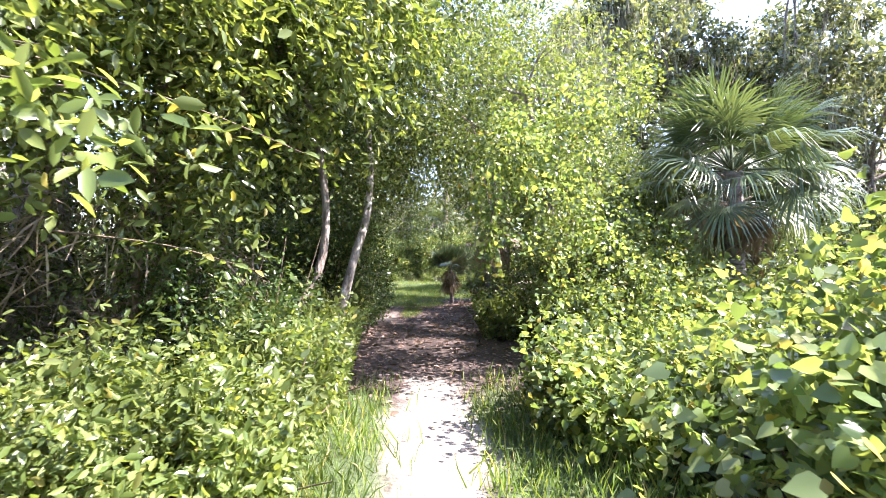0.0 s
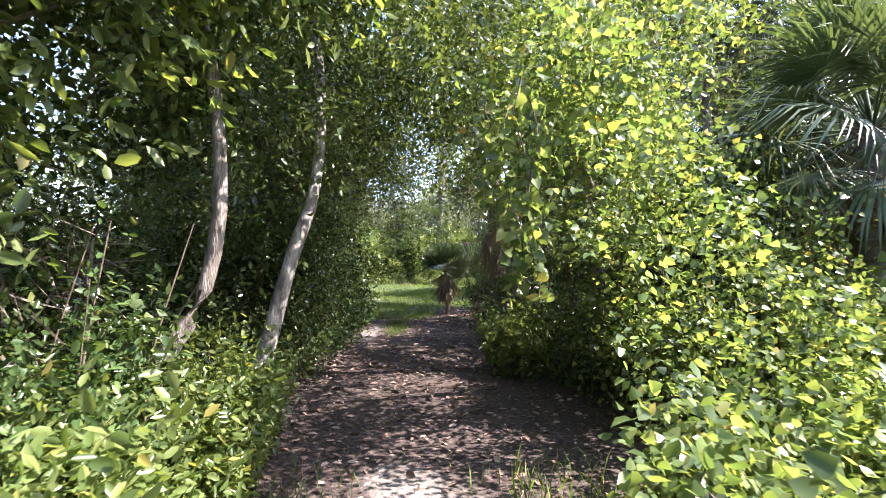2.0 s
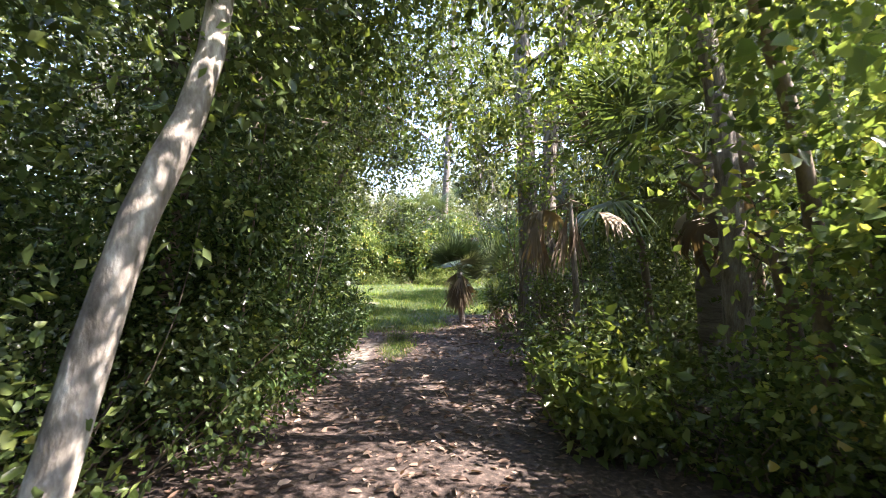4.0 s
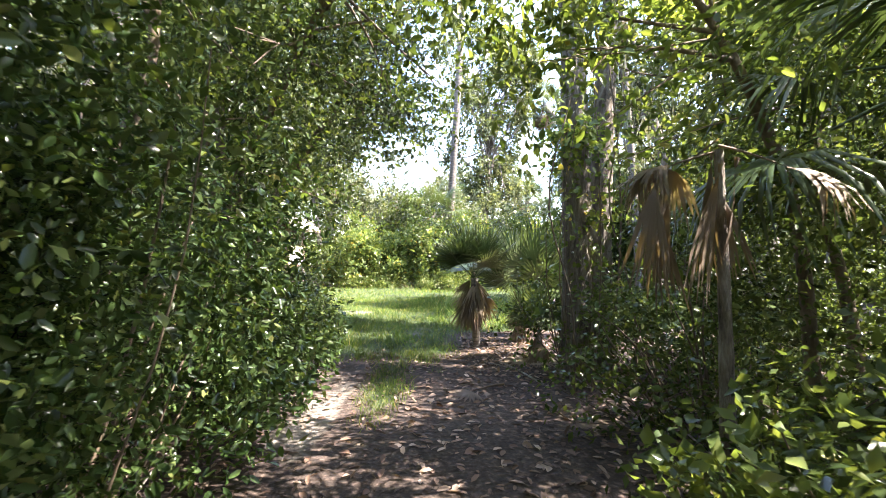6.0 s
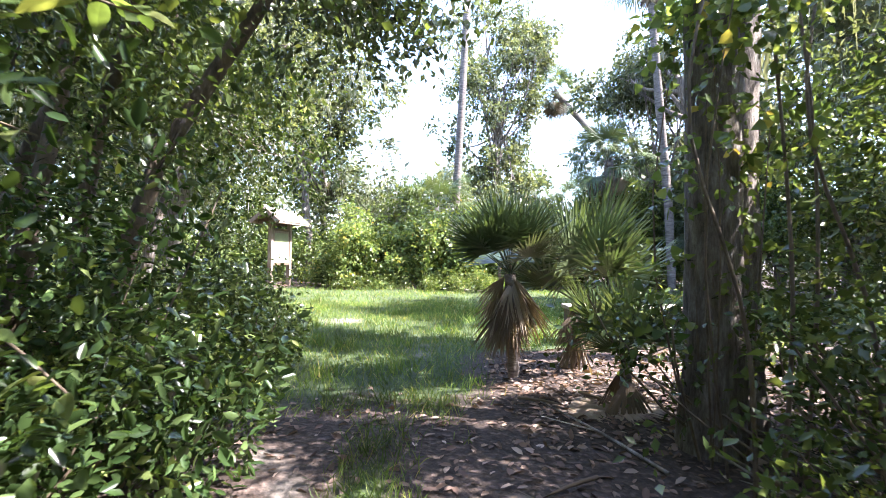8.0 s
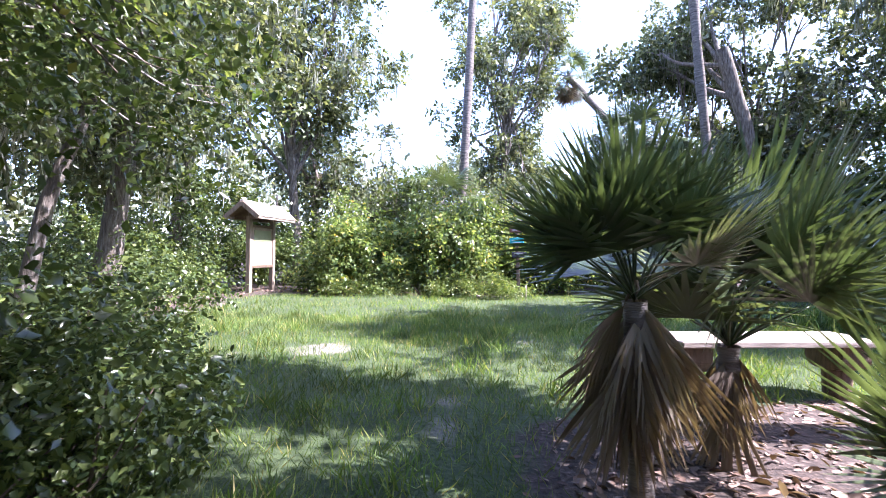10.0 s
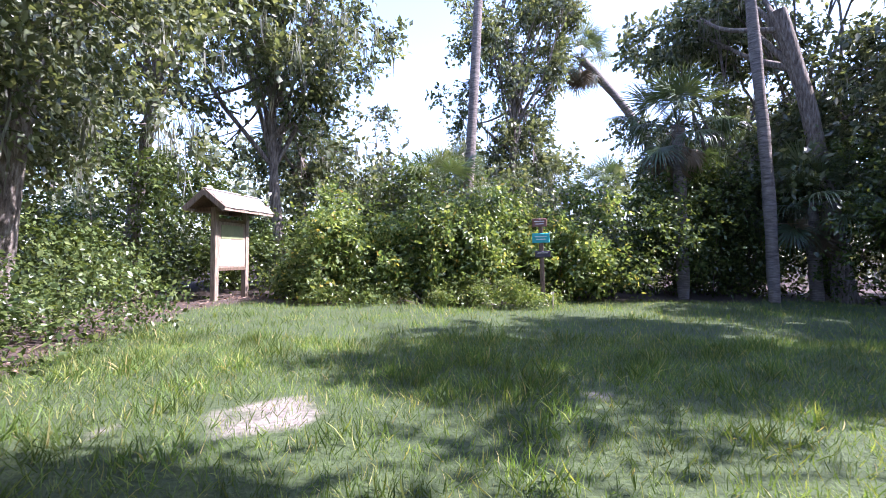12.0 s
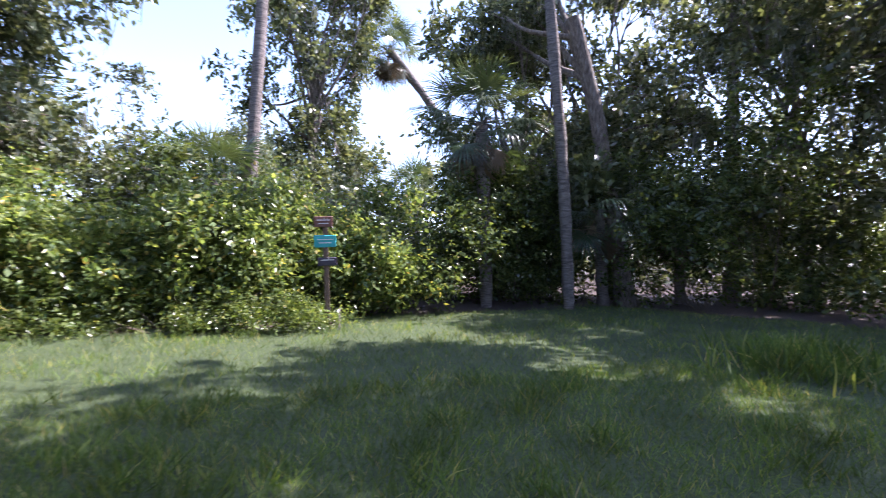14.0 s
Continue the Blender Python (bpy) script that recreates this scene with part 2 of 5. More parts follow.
def tube(points, radii, sides=8, wobble=0.0):
    """A tapering round stem through the points."""
    pts, rad = np.asarray(points, float), np.asarray(radii, float)
    tan = unit(np.gradient(pts, axis=0))
    ref = np.where(np.abs(tan[:, 2:3]) > 0.9, np.array([[1.0, 0, 0]]), np.array([[0, 0, 1.0]]))
    u = unit(np.cross(tan, ref))
    w = np.cross(tan, u)
    ang = np.arange(sides) / sides * 2 * math.pi
    rr = rad[:, None] * (1 + wobble * rng.normal(size=(len(pts), sides)))
    V = pts[:, None] + rr[..., None] * (np.cos(ang)[None, :, None] * u[:, None] + np.sin(ang)[None, :, None] * w[:, None])
    k = np.arange(sides)
    F = [np.stack([r * sides + k, r * sides + (k + 1) % sides, (r + 1) * sides + (k + 1) % sides, (r + 1) * sides + k], 1) for r in range(len(pts) - 1)]
    return V.reshape(-1, 3), np.concatenate(F)


def smooth_path(points, n):
    """n points along a rounded line through the given ones."""
    p = np.asarray(points, float)
    t = np.linspace(0, len(p) - 1, n)
    q = np.stack([np.interp(t, np.arange(len(p)), p[:, k]) for k in range(3)], 1)
    for _ in range(max(1, n // len(p) - 1)):
        q[1:-1] = (q[:-2] + 2 * q[1:-1] + q[2:]) / 4
    return q


def gather(pieces):
    """Several (verts, faces) made into one."""
    V, F, o = [], [], 0
    for v, f in pieces:
        V.append(v), F.append(f + o)
        o += len(v)
    return np.concatenate(V), np.concatenate(F)


def thing(name, at, label, category, group="", kind=""):
    e = new(name)
    e.location, e.empty_display_size = at, 0.1
    return tagged(e, label, category, group, kind)


def np_part(name, vf, mat, parent, label="", smooth=False, kind=""):
    """One mesh under a thing; vertices are given in world metres."""
    at = parent.location
    p = parent
    while p.parent:
        p = p.parent
        at = at + p.location
    me = np_mesh(name, np.asarray(vf[0]) - np.array(at), vf[1], mat)
    if smooth:
        me.shade_smooth()
    ob = new(name, me)
    ob.parent = parent
    return tagged(ob, label, kind=kind)


def part(name, bm, mat, parent, label=""):
    """Links a bmesh as one mesh object under a thing or a part, in its own coordinates."""
    me = bpy.data.meshes.new(name)
    bm.to_mesh(me)
    bm.free()
    me.materials.append(mat)
    ob = new(name, me)
    ob.parent = parent
    return tagged(ob, label)


def box_bm(size, at=(0, 0, 0), bevel=0.006, turn=None, bm=None):
    """A bevelled block."""
    bm = bm or bmesh.new()
    m = Matrix.Translation(at) @ (turn or Matrix()) @ Matrix.Diagonal((*size, 1))
    made = bmesh.ops.create_cube(bm, size=1, matrix=m)
    if bevel:
        edges = list({e for v in made["verts"] for e in v.link_edges})
        bmesh.ops.bevel(bm, geom=edges, offset=bevel, segments=1, affect="EDGES")
    return bm


def heap(x0, x1, y0, y1, h0, h1, n, r=(0.35, 0.7)):
    """n round masses of foliage over a stretch of ground, h0 to h1 high."""
    out = []
    for _ in range(n):
        a, hh = rng.uniform(*r), rng.uniform(h0, h1)
        z = rng.uniform(0.25, 1.0) * hh
        out.append((rng.uniform(x0, x1), rng.uniform(y0, y1), z - a * 0.5, a, a * rng.uniform(0.8, 1.2), a * rng.uniform(0.6, 0.95)))
    return out


def ground_z(x, y):
    far = np.clip((np.abs(x - 0.2) - 1.0) / 3, 0, 1)
    edge = np.clip((16 - y) / 3, 0, 1) * far * 0.12
    return (0.018 * np.sin(x * 1.7 + 0.6 * y) + 0.014 * np.sin(y * 2.3 - x) + edge) * np.clip((60 - np.hypot(x, y - 15)) / 20, 0, 1) - 0.03


def shrub(name, label, blobs, n, per, twig, size, shape, mat, stems=14, group="", deep=0.35, droop=0.25, up=0.8, category="shrub", extra=(), inner=0.1):
    """A bush: thin stems from the ground and leafy twigs over its outside. extra: (part name, count, mat, size, shape, per)."""
    B = np.asarray(blobs)
    cx, cy = B[:, 0].mean(), B[:, 1].mean()
    t = thing(name, (cx, cy, float(ground_z(cx, cy))), label, category, group)
    C, D = shell(B, n, deep)
    D = unit(D + rng.normal(size=D.shape) * 0.5)
    k = rng.choice(len(C), len(C) // 14)
    shoots = sprigs(C[k], unit(D[k] + (0, 0, 0.7)), per + 3, twig * 2.0, size, shape, droop, up)
    np_part("foliage", gather([sprigs(C, D, per, twig, size, shape, droop, up), shoots]), mat, t, kind="stuff")
    # dark leaf core added so the gaps between outer leaves read as shade
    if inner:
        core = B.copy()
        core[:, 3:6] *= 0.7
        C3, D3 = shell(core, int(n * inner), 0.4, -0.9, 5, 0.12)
        np_part("dark_inner_foliage", sprigs(C3, unit(D3 + rng.normal(size=D3.shape) * 0.6), per, twig * 1.3, size * 1.15, "kite", droop, 0.4), LEAF_DEEP, t, "dark inner leaves added to put shade into the gaps", kind="stuff")
    for pname, cnt, pmat, psize, pshape, pper in extra:
        C2, D2 = shell(B, cnt, 0.15)
        np_part(pname, sprigs(C2, unit(D2 * 0.4 + rng.normal(size=D2.shape) * 0.35 + (0, 0, -0.8)), pper, twig, psize, pshape, droop, up), pmat, t, kind="stuff")
    tubes = []
    for k in rng.choice(len(C), min(stems, len(C)), replace=False):
        q = C[k]
        foot = np.array((cx + (q[0] - cx) * 0.55, cy + (q[1] - cy) * 0.55, -0.05))
        if not open_air(np.array([foot + (0, 0, 0.3)]))[0]:
            continue
        mid = (foot + q) / 2 + rng.normal(size=3) * 0.12
        if not open_air(np.array([mid]))[0]:
            continue
        rad = rng.uniform(0.006, 0.014)
        tubes.append(tube(smooth_path([foot, mid, q], 6), np.linspace(rad, rad * 0.4, 6), 5))
    for v in tubes:
        np_part("stem", v, STEM, t)
    return t


def tree(name, label, trunk, radius, blobs, n, per, twig, size, shape, mat, bark=None, limbs=True, moss=0, group="", deep=0.45, category="tree", droop=0.25, thin=0.45):
    """A tree: tapered trunk, limbs to the masses of its crown, leafy twigs, and hanging moss."""
    bark = bark or BARK_OAK
    base = trunk[0]
    t = thing(name, (base[0], base[1], 0), label, category, group)
    p = smooth_path(trunk, 14)
    rad = radius * (1 - (1 - thin) * np.linspace(0, 1, 14)) * (1 + 0.35 * np.exp(-np.linspace(0, 14, 14)))
    tk = np_part("trunk", tube(p, rad, 14, 0.05), bark, t, smooth=True)
    B = np.asarray(blobs, float)
    if limbs:
        arms = []
        for b in B:
            i = rng.integers(9, 13)
            a = p[i]
            mid = (a * 0.55 + b[:3] * 0.45) + rng.normal(size=3) * 0.15 * np.linalg.norm(b[:3] - a) * 0.5
            q = smooth_path([a, mid, b[:3]], 8)
            r0 = min(rad[i] * 0.6, 0.02 + 0.03 * np.linalg.norm(b[:3] - a))
            arms.append(tube(q, np.linspace(r0, r0 * 0.2, 8), 7, 0.05))
            for _ in range(2):
                e = b[:3] + unit(rng.normal(size=3)) * b[3:6] * 0.8
                arms.append(tube(smooth_path([q[5], (q[6] + e) / 2, e], 5), np.linspace(r0 * 0.35, r0 * 0.1, 5), 5))
        for v in arms:
            np_part("limb", v, bark, t, smooth=True)
    C, D = shell(B, n, deep, low=-0.9)
    D = unit(D + rng.normal(size=D.shape) * 0.6)
    np_part("crown", sprigs(C, D, per, twig, size, shape, droop), mat, t, kind="stuff")
    if moss:
        c, _ = shell(B, moss, 0.6, -1, 1)
        c = np.repeat(c, 14, 0) + rng.normal(size=(len(c) * 14, 3)) * (0.09, 0.09, 0.15)
        ax = np.tile((0, 0, -1.0), (len(c), 1)) + rng.normal(size=c.shape) * 0.12
        np_part("hanging_moss", leaves(c, ax, rng.uniform(0.25, 0.95, len(c)), "strand", 0.1), MOSS, t, "grey hanging moss", kind="stuff")
    return t


def leafy_branch(parent, line, n, size, mesh_set):
    """A branch of a tree close to the trail: a bent stem with its large leaves one by one."""
    q = smooth_path(line, 9)
    br = np_part("branch", tube(q, np.linspace(0.008, 0.003, 9), 5), STEM, parent)
    for i in range(n):
        s = (0.3 + 0.7 * (i + 0.5) / n) * 8
        c = q[int(s)] * (1 - s % 1) + q[min(8, int(s) + 1)] * (s % 1)
        d = unit(q[-1] - q[0]) * 0.5 + rng.normal(size=3) * (0.8, 0.8, 0.3)
        lf = new("leaf", mesh_set[int(rng.integers(len(mesh_set)))])
        lf.parent = br
        turn = Vector((0.35 * rng.normal(), 0.35 * rng.normal(), 1)).to_track_quat("Z", "Y").to_matrix().to_4x4()
        lf.matrix_local = Matrix.Translation(Vector(c) - parent.location) @ pose(0, 0, 0, 0, 0, math.degrees(math.atan2(d[1], d[0]))) @ turn @ pose(0, 0, 0, 0, 15, 0) @ Matrix.Scale(size * rng.uniform(0.7, 1.2), 4)
    return br


def oval_leaf(k):
    """A pointed oval leaf along +x, folded at its midrib, with a curled tip."""
    bm = bmesh.new()
    rows = []
    for j in range(7):
        u = j / 6
        w = 0.21 * math.sin(math.pi * u ** 0.8) ** 0.8 if 0 < j < 6 else 0.004
        z = 0.03 * math.sin(3 * u + k) - 0.14 * u * u
        rows.append([bm.verts.new((u, sy * w, z + 0.06 * abs(sy) * w / 0.21)) for sy in (-1, 0, 1)])
    for a, b in zip(rows, rows[1:]):
        for i in (0, 1):
            bm.faces.new((a[i], b[i], b[i + 1], a[i + 1]))
    me = bpy.data.meshes.new("leaf")
    bm.to_mesh(me)
    bm.free()
    me.materials.append(LEAF_BROAD)
    return me


OVAL = [oval_leaf(k) for k in range(3)]


# ---- ground: one sheet, sand and leaf litter on the trail, turf in the clearing ----
def cover(x, y):
    """How sandy and how grassy the ground is at a place."""
    mid = np.interp(y, [-2, 3, 7, 12, 16, 22], [0.75, 0.5, 0.35, -0.1, -0.35, -0.8])
    off = np.abs(x - mid)
    wob = 0.22 * np.sin(x * 3.1 + 1.7 * y) * np.sin(y * 1.3 - 2 * x) + 0.16 * np.sin(x * 8.3 - 2.1 * y) * np.sin(y * 6.1 + x)
    sand = np.clip(1.25 - off / 0.5 + wob, 0, 1) * np.clip((7.6 - y) / 1.2, 0, 1)
    sand = np.maximum(sand, np.clip(1.1 - np.hypot((x + 0.72) / 0.32, (y - 12.8) / 1.3) + wob, 0, 1))
    sand = np.maximum(sand, 0.7 * np.clip(1.2 - np.hypot((x + 1.7) / 1.0, (y - 19.6) / 0.6) + 2.2 * wob, 0, 1))
    sand = np.maximum(sand, 0.5 * np.clip(1.1 - np.hypot((x + 0.1) / 0.35, (y - 17.0) / 1.6) + wob, 0, 1))
    sand = np.maximum(sand, 0.55 * np.clip(1.1 - np.hypot((x - 1.0) / 0.25, (y - 20.2) / 0.4) + wob, 0, 1))
    turf = np.clip((y - 14.2) / 1.2 + wob, 0, 1) * np.clip((np.where(x > 2.4, 29.6, 28.2) - y) + wob, 0, 1)
    turf *= np.clip((x + np.interp(y, [14, 17, 22, 25, 28], [1.2, 3.3, 5.2, 5.6, 5.8])) / 0.5 + wob, 0, 1)
    turf *= np.clip((np.interp(y, [14, 16, 17.0, 17.6, 19, 24, 28], [0.55, 0.75, 0.9, 3.4, 9, 13, 11]) - x) / 0.6 + wob, 0, 1)
    turf = np.maximum(turf, 0.7 * np.clip(1.2 - np.hypot((x + 0.25) / 0.26, (y - 13.4) / 1.1), 0, 1))
    turf = np.maximum(turf, 0.8 * np.clip(1.3 - np.abs(x - 0.98) / 0.3 + wob, 0, 1) * np.clip((6.3 - y), 0, 1))
    turf = np.maximum(turf, 0.55 * np.clip(1.2 - np.abs(x - 0.22) / 0.25 + wob, 0, 1) * np.clip((6.3 - y), 0, 1))
    turf = np.maximum(turf, 0.75 * np.clip((off - 0.22) / 0.2 + wob, 0, 1) * np.clip((7.2 - y) * 0.7, 0, 1) * np.clip(2.4 - np.abs(x - 0.6), 0, 1))
    return sand, turf


def ground_mat():
    m, n, l, p = base_mat("forest_floor")
    co = n.new("ShaderNodeTexCoord")

    def noise_tex(scale, detail=5):
        t = n.new("ShaderNodeTexNoise")
        t.inputs["Scale"].default_value, t.inputs["Detail"].default_value = scale, detail
        l.new(co.outputs["Object"], t.inputs["Vector"])
        return t

    def attr(name):
        a = n.new("ShaderNodeAttribute")
        a.attribute_name = name
        return a

    def mix(fac, a, b):
        x = n.new("ShaderNodeMixRGB")
        l.new(fac, x.inputs[0]), l.new(a, x.inputs[1]), l.new(b, x.inputs[2])
        return x.outputs[0]

    big, fine = noise_tex(2.2), noise_tex(26, 8)
    litter, sandc, turfc = ramp(n, [(0.3, (0.022, 0.015, 0.012)), (0.55, (0.055, 0.037, 0.029)), (0.75, (0.16, 0.115, 0.095))]), \
        ramp(n, [(0.3, (0.1, 0.085, 0.07)), (0.65, (0.24, 0.21, 0.18))]), ramp(n, [(0.3, (0.02, 0.036, 0.01)), (0.7, (0.055, 0.078, 0.024))])
    for r in (litter, sandc, turfc):
        l.new(fine.outputs[0], r.inputs[0])
    sharp = []
    for name in ("sand", "turf"):
        s = n.new("ShaderNodeMath")
        s.operation = "ADD"
        l.new(attr(name).outputs["Fac"], s.inputs[0])
        g = n.new("ShaderNodeMath")
        g.operation = "MULTIPLY_ADD"
        g.inputs[1].default_value, g.inputs[2].default_value = 0.9, -0.45
        l.new(big.outputs[0], g.inputs[0])
        l.new(g.outputs[0], s.inputs[1])
        c = n.new("ShaderNodeMapRange")
        c.inputs[1].default_value, c.inputs[2].default_value = 0.35, 0.65
        l.new(s.outputs[0], c.inputs[0])
        sharp.append(c.outputs[0])
    col = mix(sharp[1], litter.outputs[0], turfc.outputs[0])
    col = mix(sharp[0], col, sandc.outputs[0])
    l.new(col, p.inputs["Base Color"])
    p.inputs["Roughness"].default_value = 0.95
    bp = n.new("ShaderNodeBump")
    bp.inputs["Strength"].default_value, bp.inputs["Distance"].default_value = 0.7, 0.03
    l.new(fine.outputs[0], bp.inputs["Height"])
    l.new(bp.outputs[0], p.inputs["Normal"])
    return m


gx = np.concatenate([[-1500, -400, -120, -60, -30, -18], np.arange(-12, 16.01, 0.21), [22, 34, 60, 120, 400, 1500]])
gy = np.concatenate([[-1500, -400, -120, -50, -20, -8], np.arange(-4, 32.01, 0.21), [38, 50, 80, 150, 400, 1500]])
X, Y = np.meshgrid(gx, gy)
Z = ground_z(X, Y)
k = np.arange(len(gx) - 1)
rows = np.arange(len(gy) - 1)[:, None] * len(gx)
q = (rows + k).ravel()
me = np_mesh("ground", np.stack([X.ravel(), Y.ravel(), Z.ravel()], 1), np.stack([q, q + 1, q + 1 + len(gx), q + len(gx)], 1), ground_mat())
for nm, val in zip(("sand", "turf"), cover(X, Y)):
    me.attributes.new(nm, "FLOAT", "POINT").data.foreach_set("value", val.ravel().astype(np.float32))
me.shade_smooth()
tagged(new("ground", me), "sandy trail floor with leaf litter opening into a grassy clearing", "ground", kind="structure")


def stuff(name, vf, mat, label, category):
    ob = new(name, np_mesh(name, vf[0], vf[1], mat))
    return tagged(ob, label, category, kind="stuff")


def scatter(n, x0, x1, y0, y1, want, power=1.0):
    """Places on the ground, thinned by what covers it: 0 sand, 1 turf, 2 litter."""
    x, y = rng.uniform(x0, x1, n), rng.uniform(y0, y1, n)
    s, t = cover(x, y)
    w = (s, t * (1 - 0.85 * s), np.clip(1 - s * 0.75 - t, 0, 1))[want]
    ok = rng.random(n) < w ** power
    return np.stack([x[ok], y[ok], ground_z(x[ok], y[ok])], 1)


# lawn of the clearing
P = np.concatenate([scatter(95000, -5.5, 6, 14, 23, 1), scatter(60000, -6, 13, 20, 29.6, 1), scatter(11000, -0.8, 0.3, 12.0, 15, 1)])
ax = np.tile((0, 0, 1.0), (len(P), 1)) + rng.normal(size=P.shape) * (0.55, 0.55, 0.1)
tuft = np.stack([rng.uniform(-5, 9, 260), rng.uniform(14.5, 27, 260)], 1)
near = np.zeros(len(P))
for tx, ty in tuft:
    near = np.maximum(near, np.exp(-((P[:, 0] - tx) ** 2 + (P[:, 1] - ty) ** 2) / 0.035))
hgt = rng.uniform(0.035, 0.12, len(P)) * (1 + 1.1 * near)
V, F = leaves(P, ax, hgt, "blade", 0.3)
stuff("lawn_grass", (V, F), GRASS, "short uneven green lawn grass of the clearing", "grass")
# taller grass along the sandy trail
P = scatter(24000, -0.9, 2.4, 0.8, 7.2, 1, 1.3)
ax = np.tile((0, 0, 1.0), (len(P), 1)) + rng.normal(size=P.shape) * (0.4, 0.4, 0.1)
stuff("trail_grass", leaves(P, ax, rng.uniform(0.05, 0.24, len(P)), "blade", 0.3), GRASS, "tufts of tall green grass beside the sandy trail", "grass")
# a taller clump in a patch of sun at the side of the lawn
P = np.stack([rng.normal(7.1, 0.45, 1100), rng.normal(22.1, 0.4, 1100), np.zeros(1100)], 1)
P[:, 2] = ground_z(P[:, 0], P[:, 1])
ax = np.tile((0, 0, 1.0), (len(P), 1)) + rng.normal(size=P.shape) * (0.45, 0.45, 0.1)
stuff("tall_grass", leaves(P, ax, rng.uniform(0.2, 0.5, len(P)), "blade", 0.3), GRASS, "clump of taller sunlit grass at the lawn's side", "grass")
# fallen leaves
P = np.concatenate([scatter(2200, -3, 3.2, 4.5, 9.5, 2), scatter(4600, -3, 3.2, 9.5, 16.5, 2), scatter(3500, -8, -3, 17, 30, 2), scatter(3000, 0.6, 5, 14, 18, 2)])
P[:, 2] += 0.008
ax = rng.normal(size=P.shape) * (1, 1, 0.18)
stuff("fallen_leaves", leaves(P, ax, rng.uniform(0.04, 0.1, len(P)), "oval", 2.0), LITTER, "dry brown fallen leaves covering the forest floor", "leaf litter")


# ---- palms ----
def frond_mesh(name, petiole, radius, leaflets, spread, droop, mat, width=0.05, fold=0.25):
    """A fan frond: stalk along +y, leaflets in a fan round its end, tips hanging."""
    pieces = []
    n = 5
    s = np.linspace(0, 1, n)
    stalk = np.stack([0 * s, petiole * s, -0.1 * petiole * s ** 2], 1)
    v, f = tube(stalk, np.array([0.014, 0.013, 0.011, 0.009, 0.0]), 4)
    pieces.append((v, f))
    hub = stalk[-1]
    for a in np.linspace(-spread, spread, leaflets):
        a = radians(a + rng.normal() * 1.5)
        L = radius * (1 - 0.25 * abs(a) / 2.5) * rng.uniform(0.88, 1.06)
        d = np.array((math.sin(a), math.cos(a), 0.0))
        side = np.array((math.cos(a), -math.sin(a), 0.0))
        dr = droop * rng.uniform(0.6, 1.5)
        t = np.array((0.0, 0.35, 0.7, 1.0))
        w = width * np.array((0.0, 1.0, 0.7, 0.06)) * radius
        ctr = hub + d * (L * t)[:, None]
        ctr[:, 2] += fold * math.cos(a) * 0.3 * radius * t ** 1.5 - dr * L * np.clip(t - 0.3, 0, 1) ** 2
        ctr[:, :2] -= d[:2] * (dr * 0.35 * L * np.clip(t - 0.3, 0, 1) ** 2)[:, None]
        lft, rgt = ctr - side * w[:, None], ctr + side * w[:, None]
        ridge = ctr + np.array((0, 0, 1.0)) * (w * 0.45)[:, None]
        V = np.concatenate([lft, ridge, rgt])
        F = [(i, i + 1, i + 5, i + 4) for i in range(3)] + [(i + 4, i + 5, i + 9, i + 8) for i in range(3)]
        pieces.append((V, np.array(F)))
    V, F = gather(pieces)
    me = np_mesh(name, V, F, mat)
    bm = bmesh.new()
    bm.from_mesh(me)
    bmesh.ops.remove_doubles(bm, verts=bm.verts, dist=1e-5)
    bm.to_mesh(me)
    bm.free()
    return me


SHAGGY = [frond_mesh("frond", 0.85, 0.9, 40, 118, 1.05, PALM_GREEN, 0.017, 0.3), frond_mesh("frond", 0.8, 0.85, 38, 115, 0.8, PALM_GREEN, 0.017, 0.4)]
SPLAYED = [frond_mesh("frond", 0.7, 0.9, 30, 100, 0.1, PALM_GREEN, 0.027, 0.5), frond_mesh("frond", 0.55, 0.85, 26, 88, 0.2, PALM_GREEN, 0.026, 0.35)]
DEAD = [frond_mesh("dead_frond", 0.5, 0.72, 22, 70, 1.1, DEAD_FROND, 0.04, 0.0), frond_mesh("dead_frond", 0.6, 0.8, 18, 45, 0.8, DEAD_FROND, 0.045, 0.0)]


HANGING = [frond_mesh("dead_frond", 0.12, 0.75, 16, 26, 0.1, DEAD_FROND, 0.02, 0.0), frond_mesh("dead_frond", 0.16, 0.65, 14, 34, 0.2, DEAD_FROND, 0.022, 0.0)]


STRIPS = [frond_mesh("dead_frond", 0.05, 0.7, 10, 9, 0.1, DEAD_FROND, 0.02, 0.0), frond_mesh("dead_frond", 0.07, 0.6, 8, 13, 0.15, DEAD_FROND, 0.022, 0.0)]


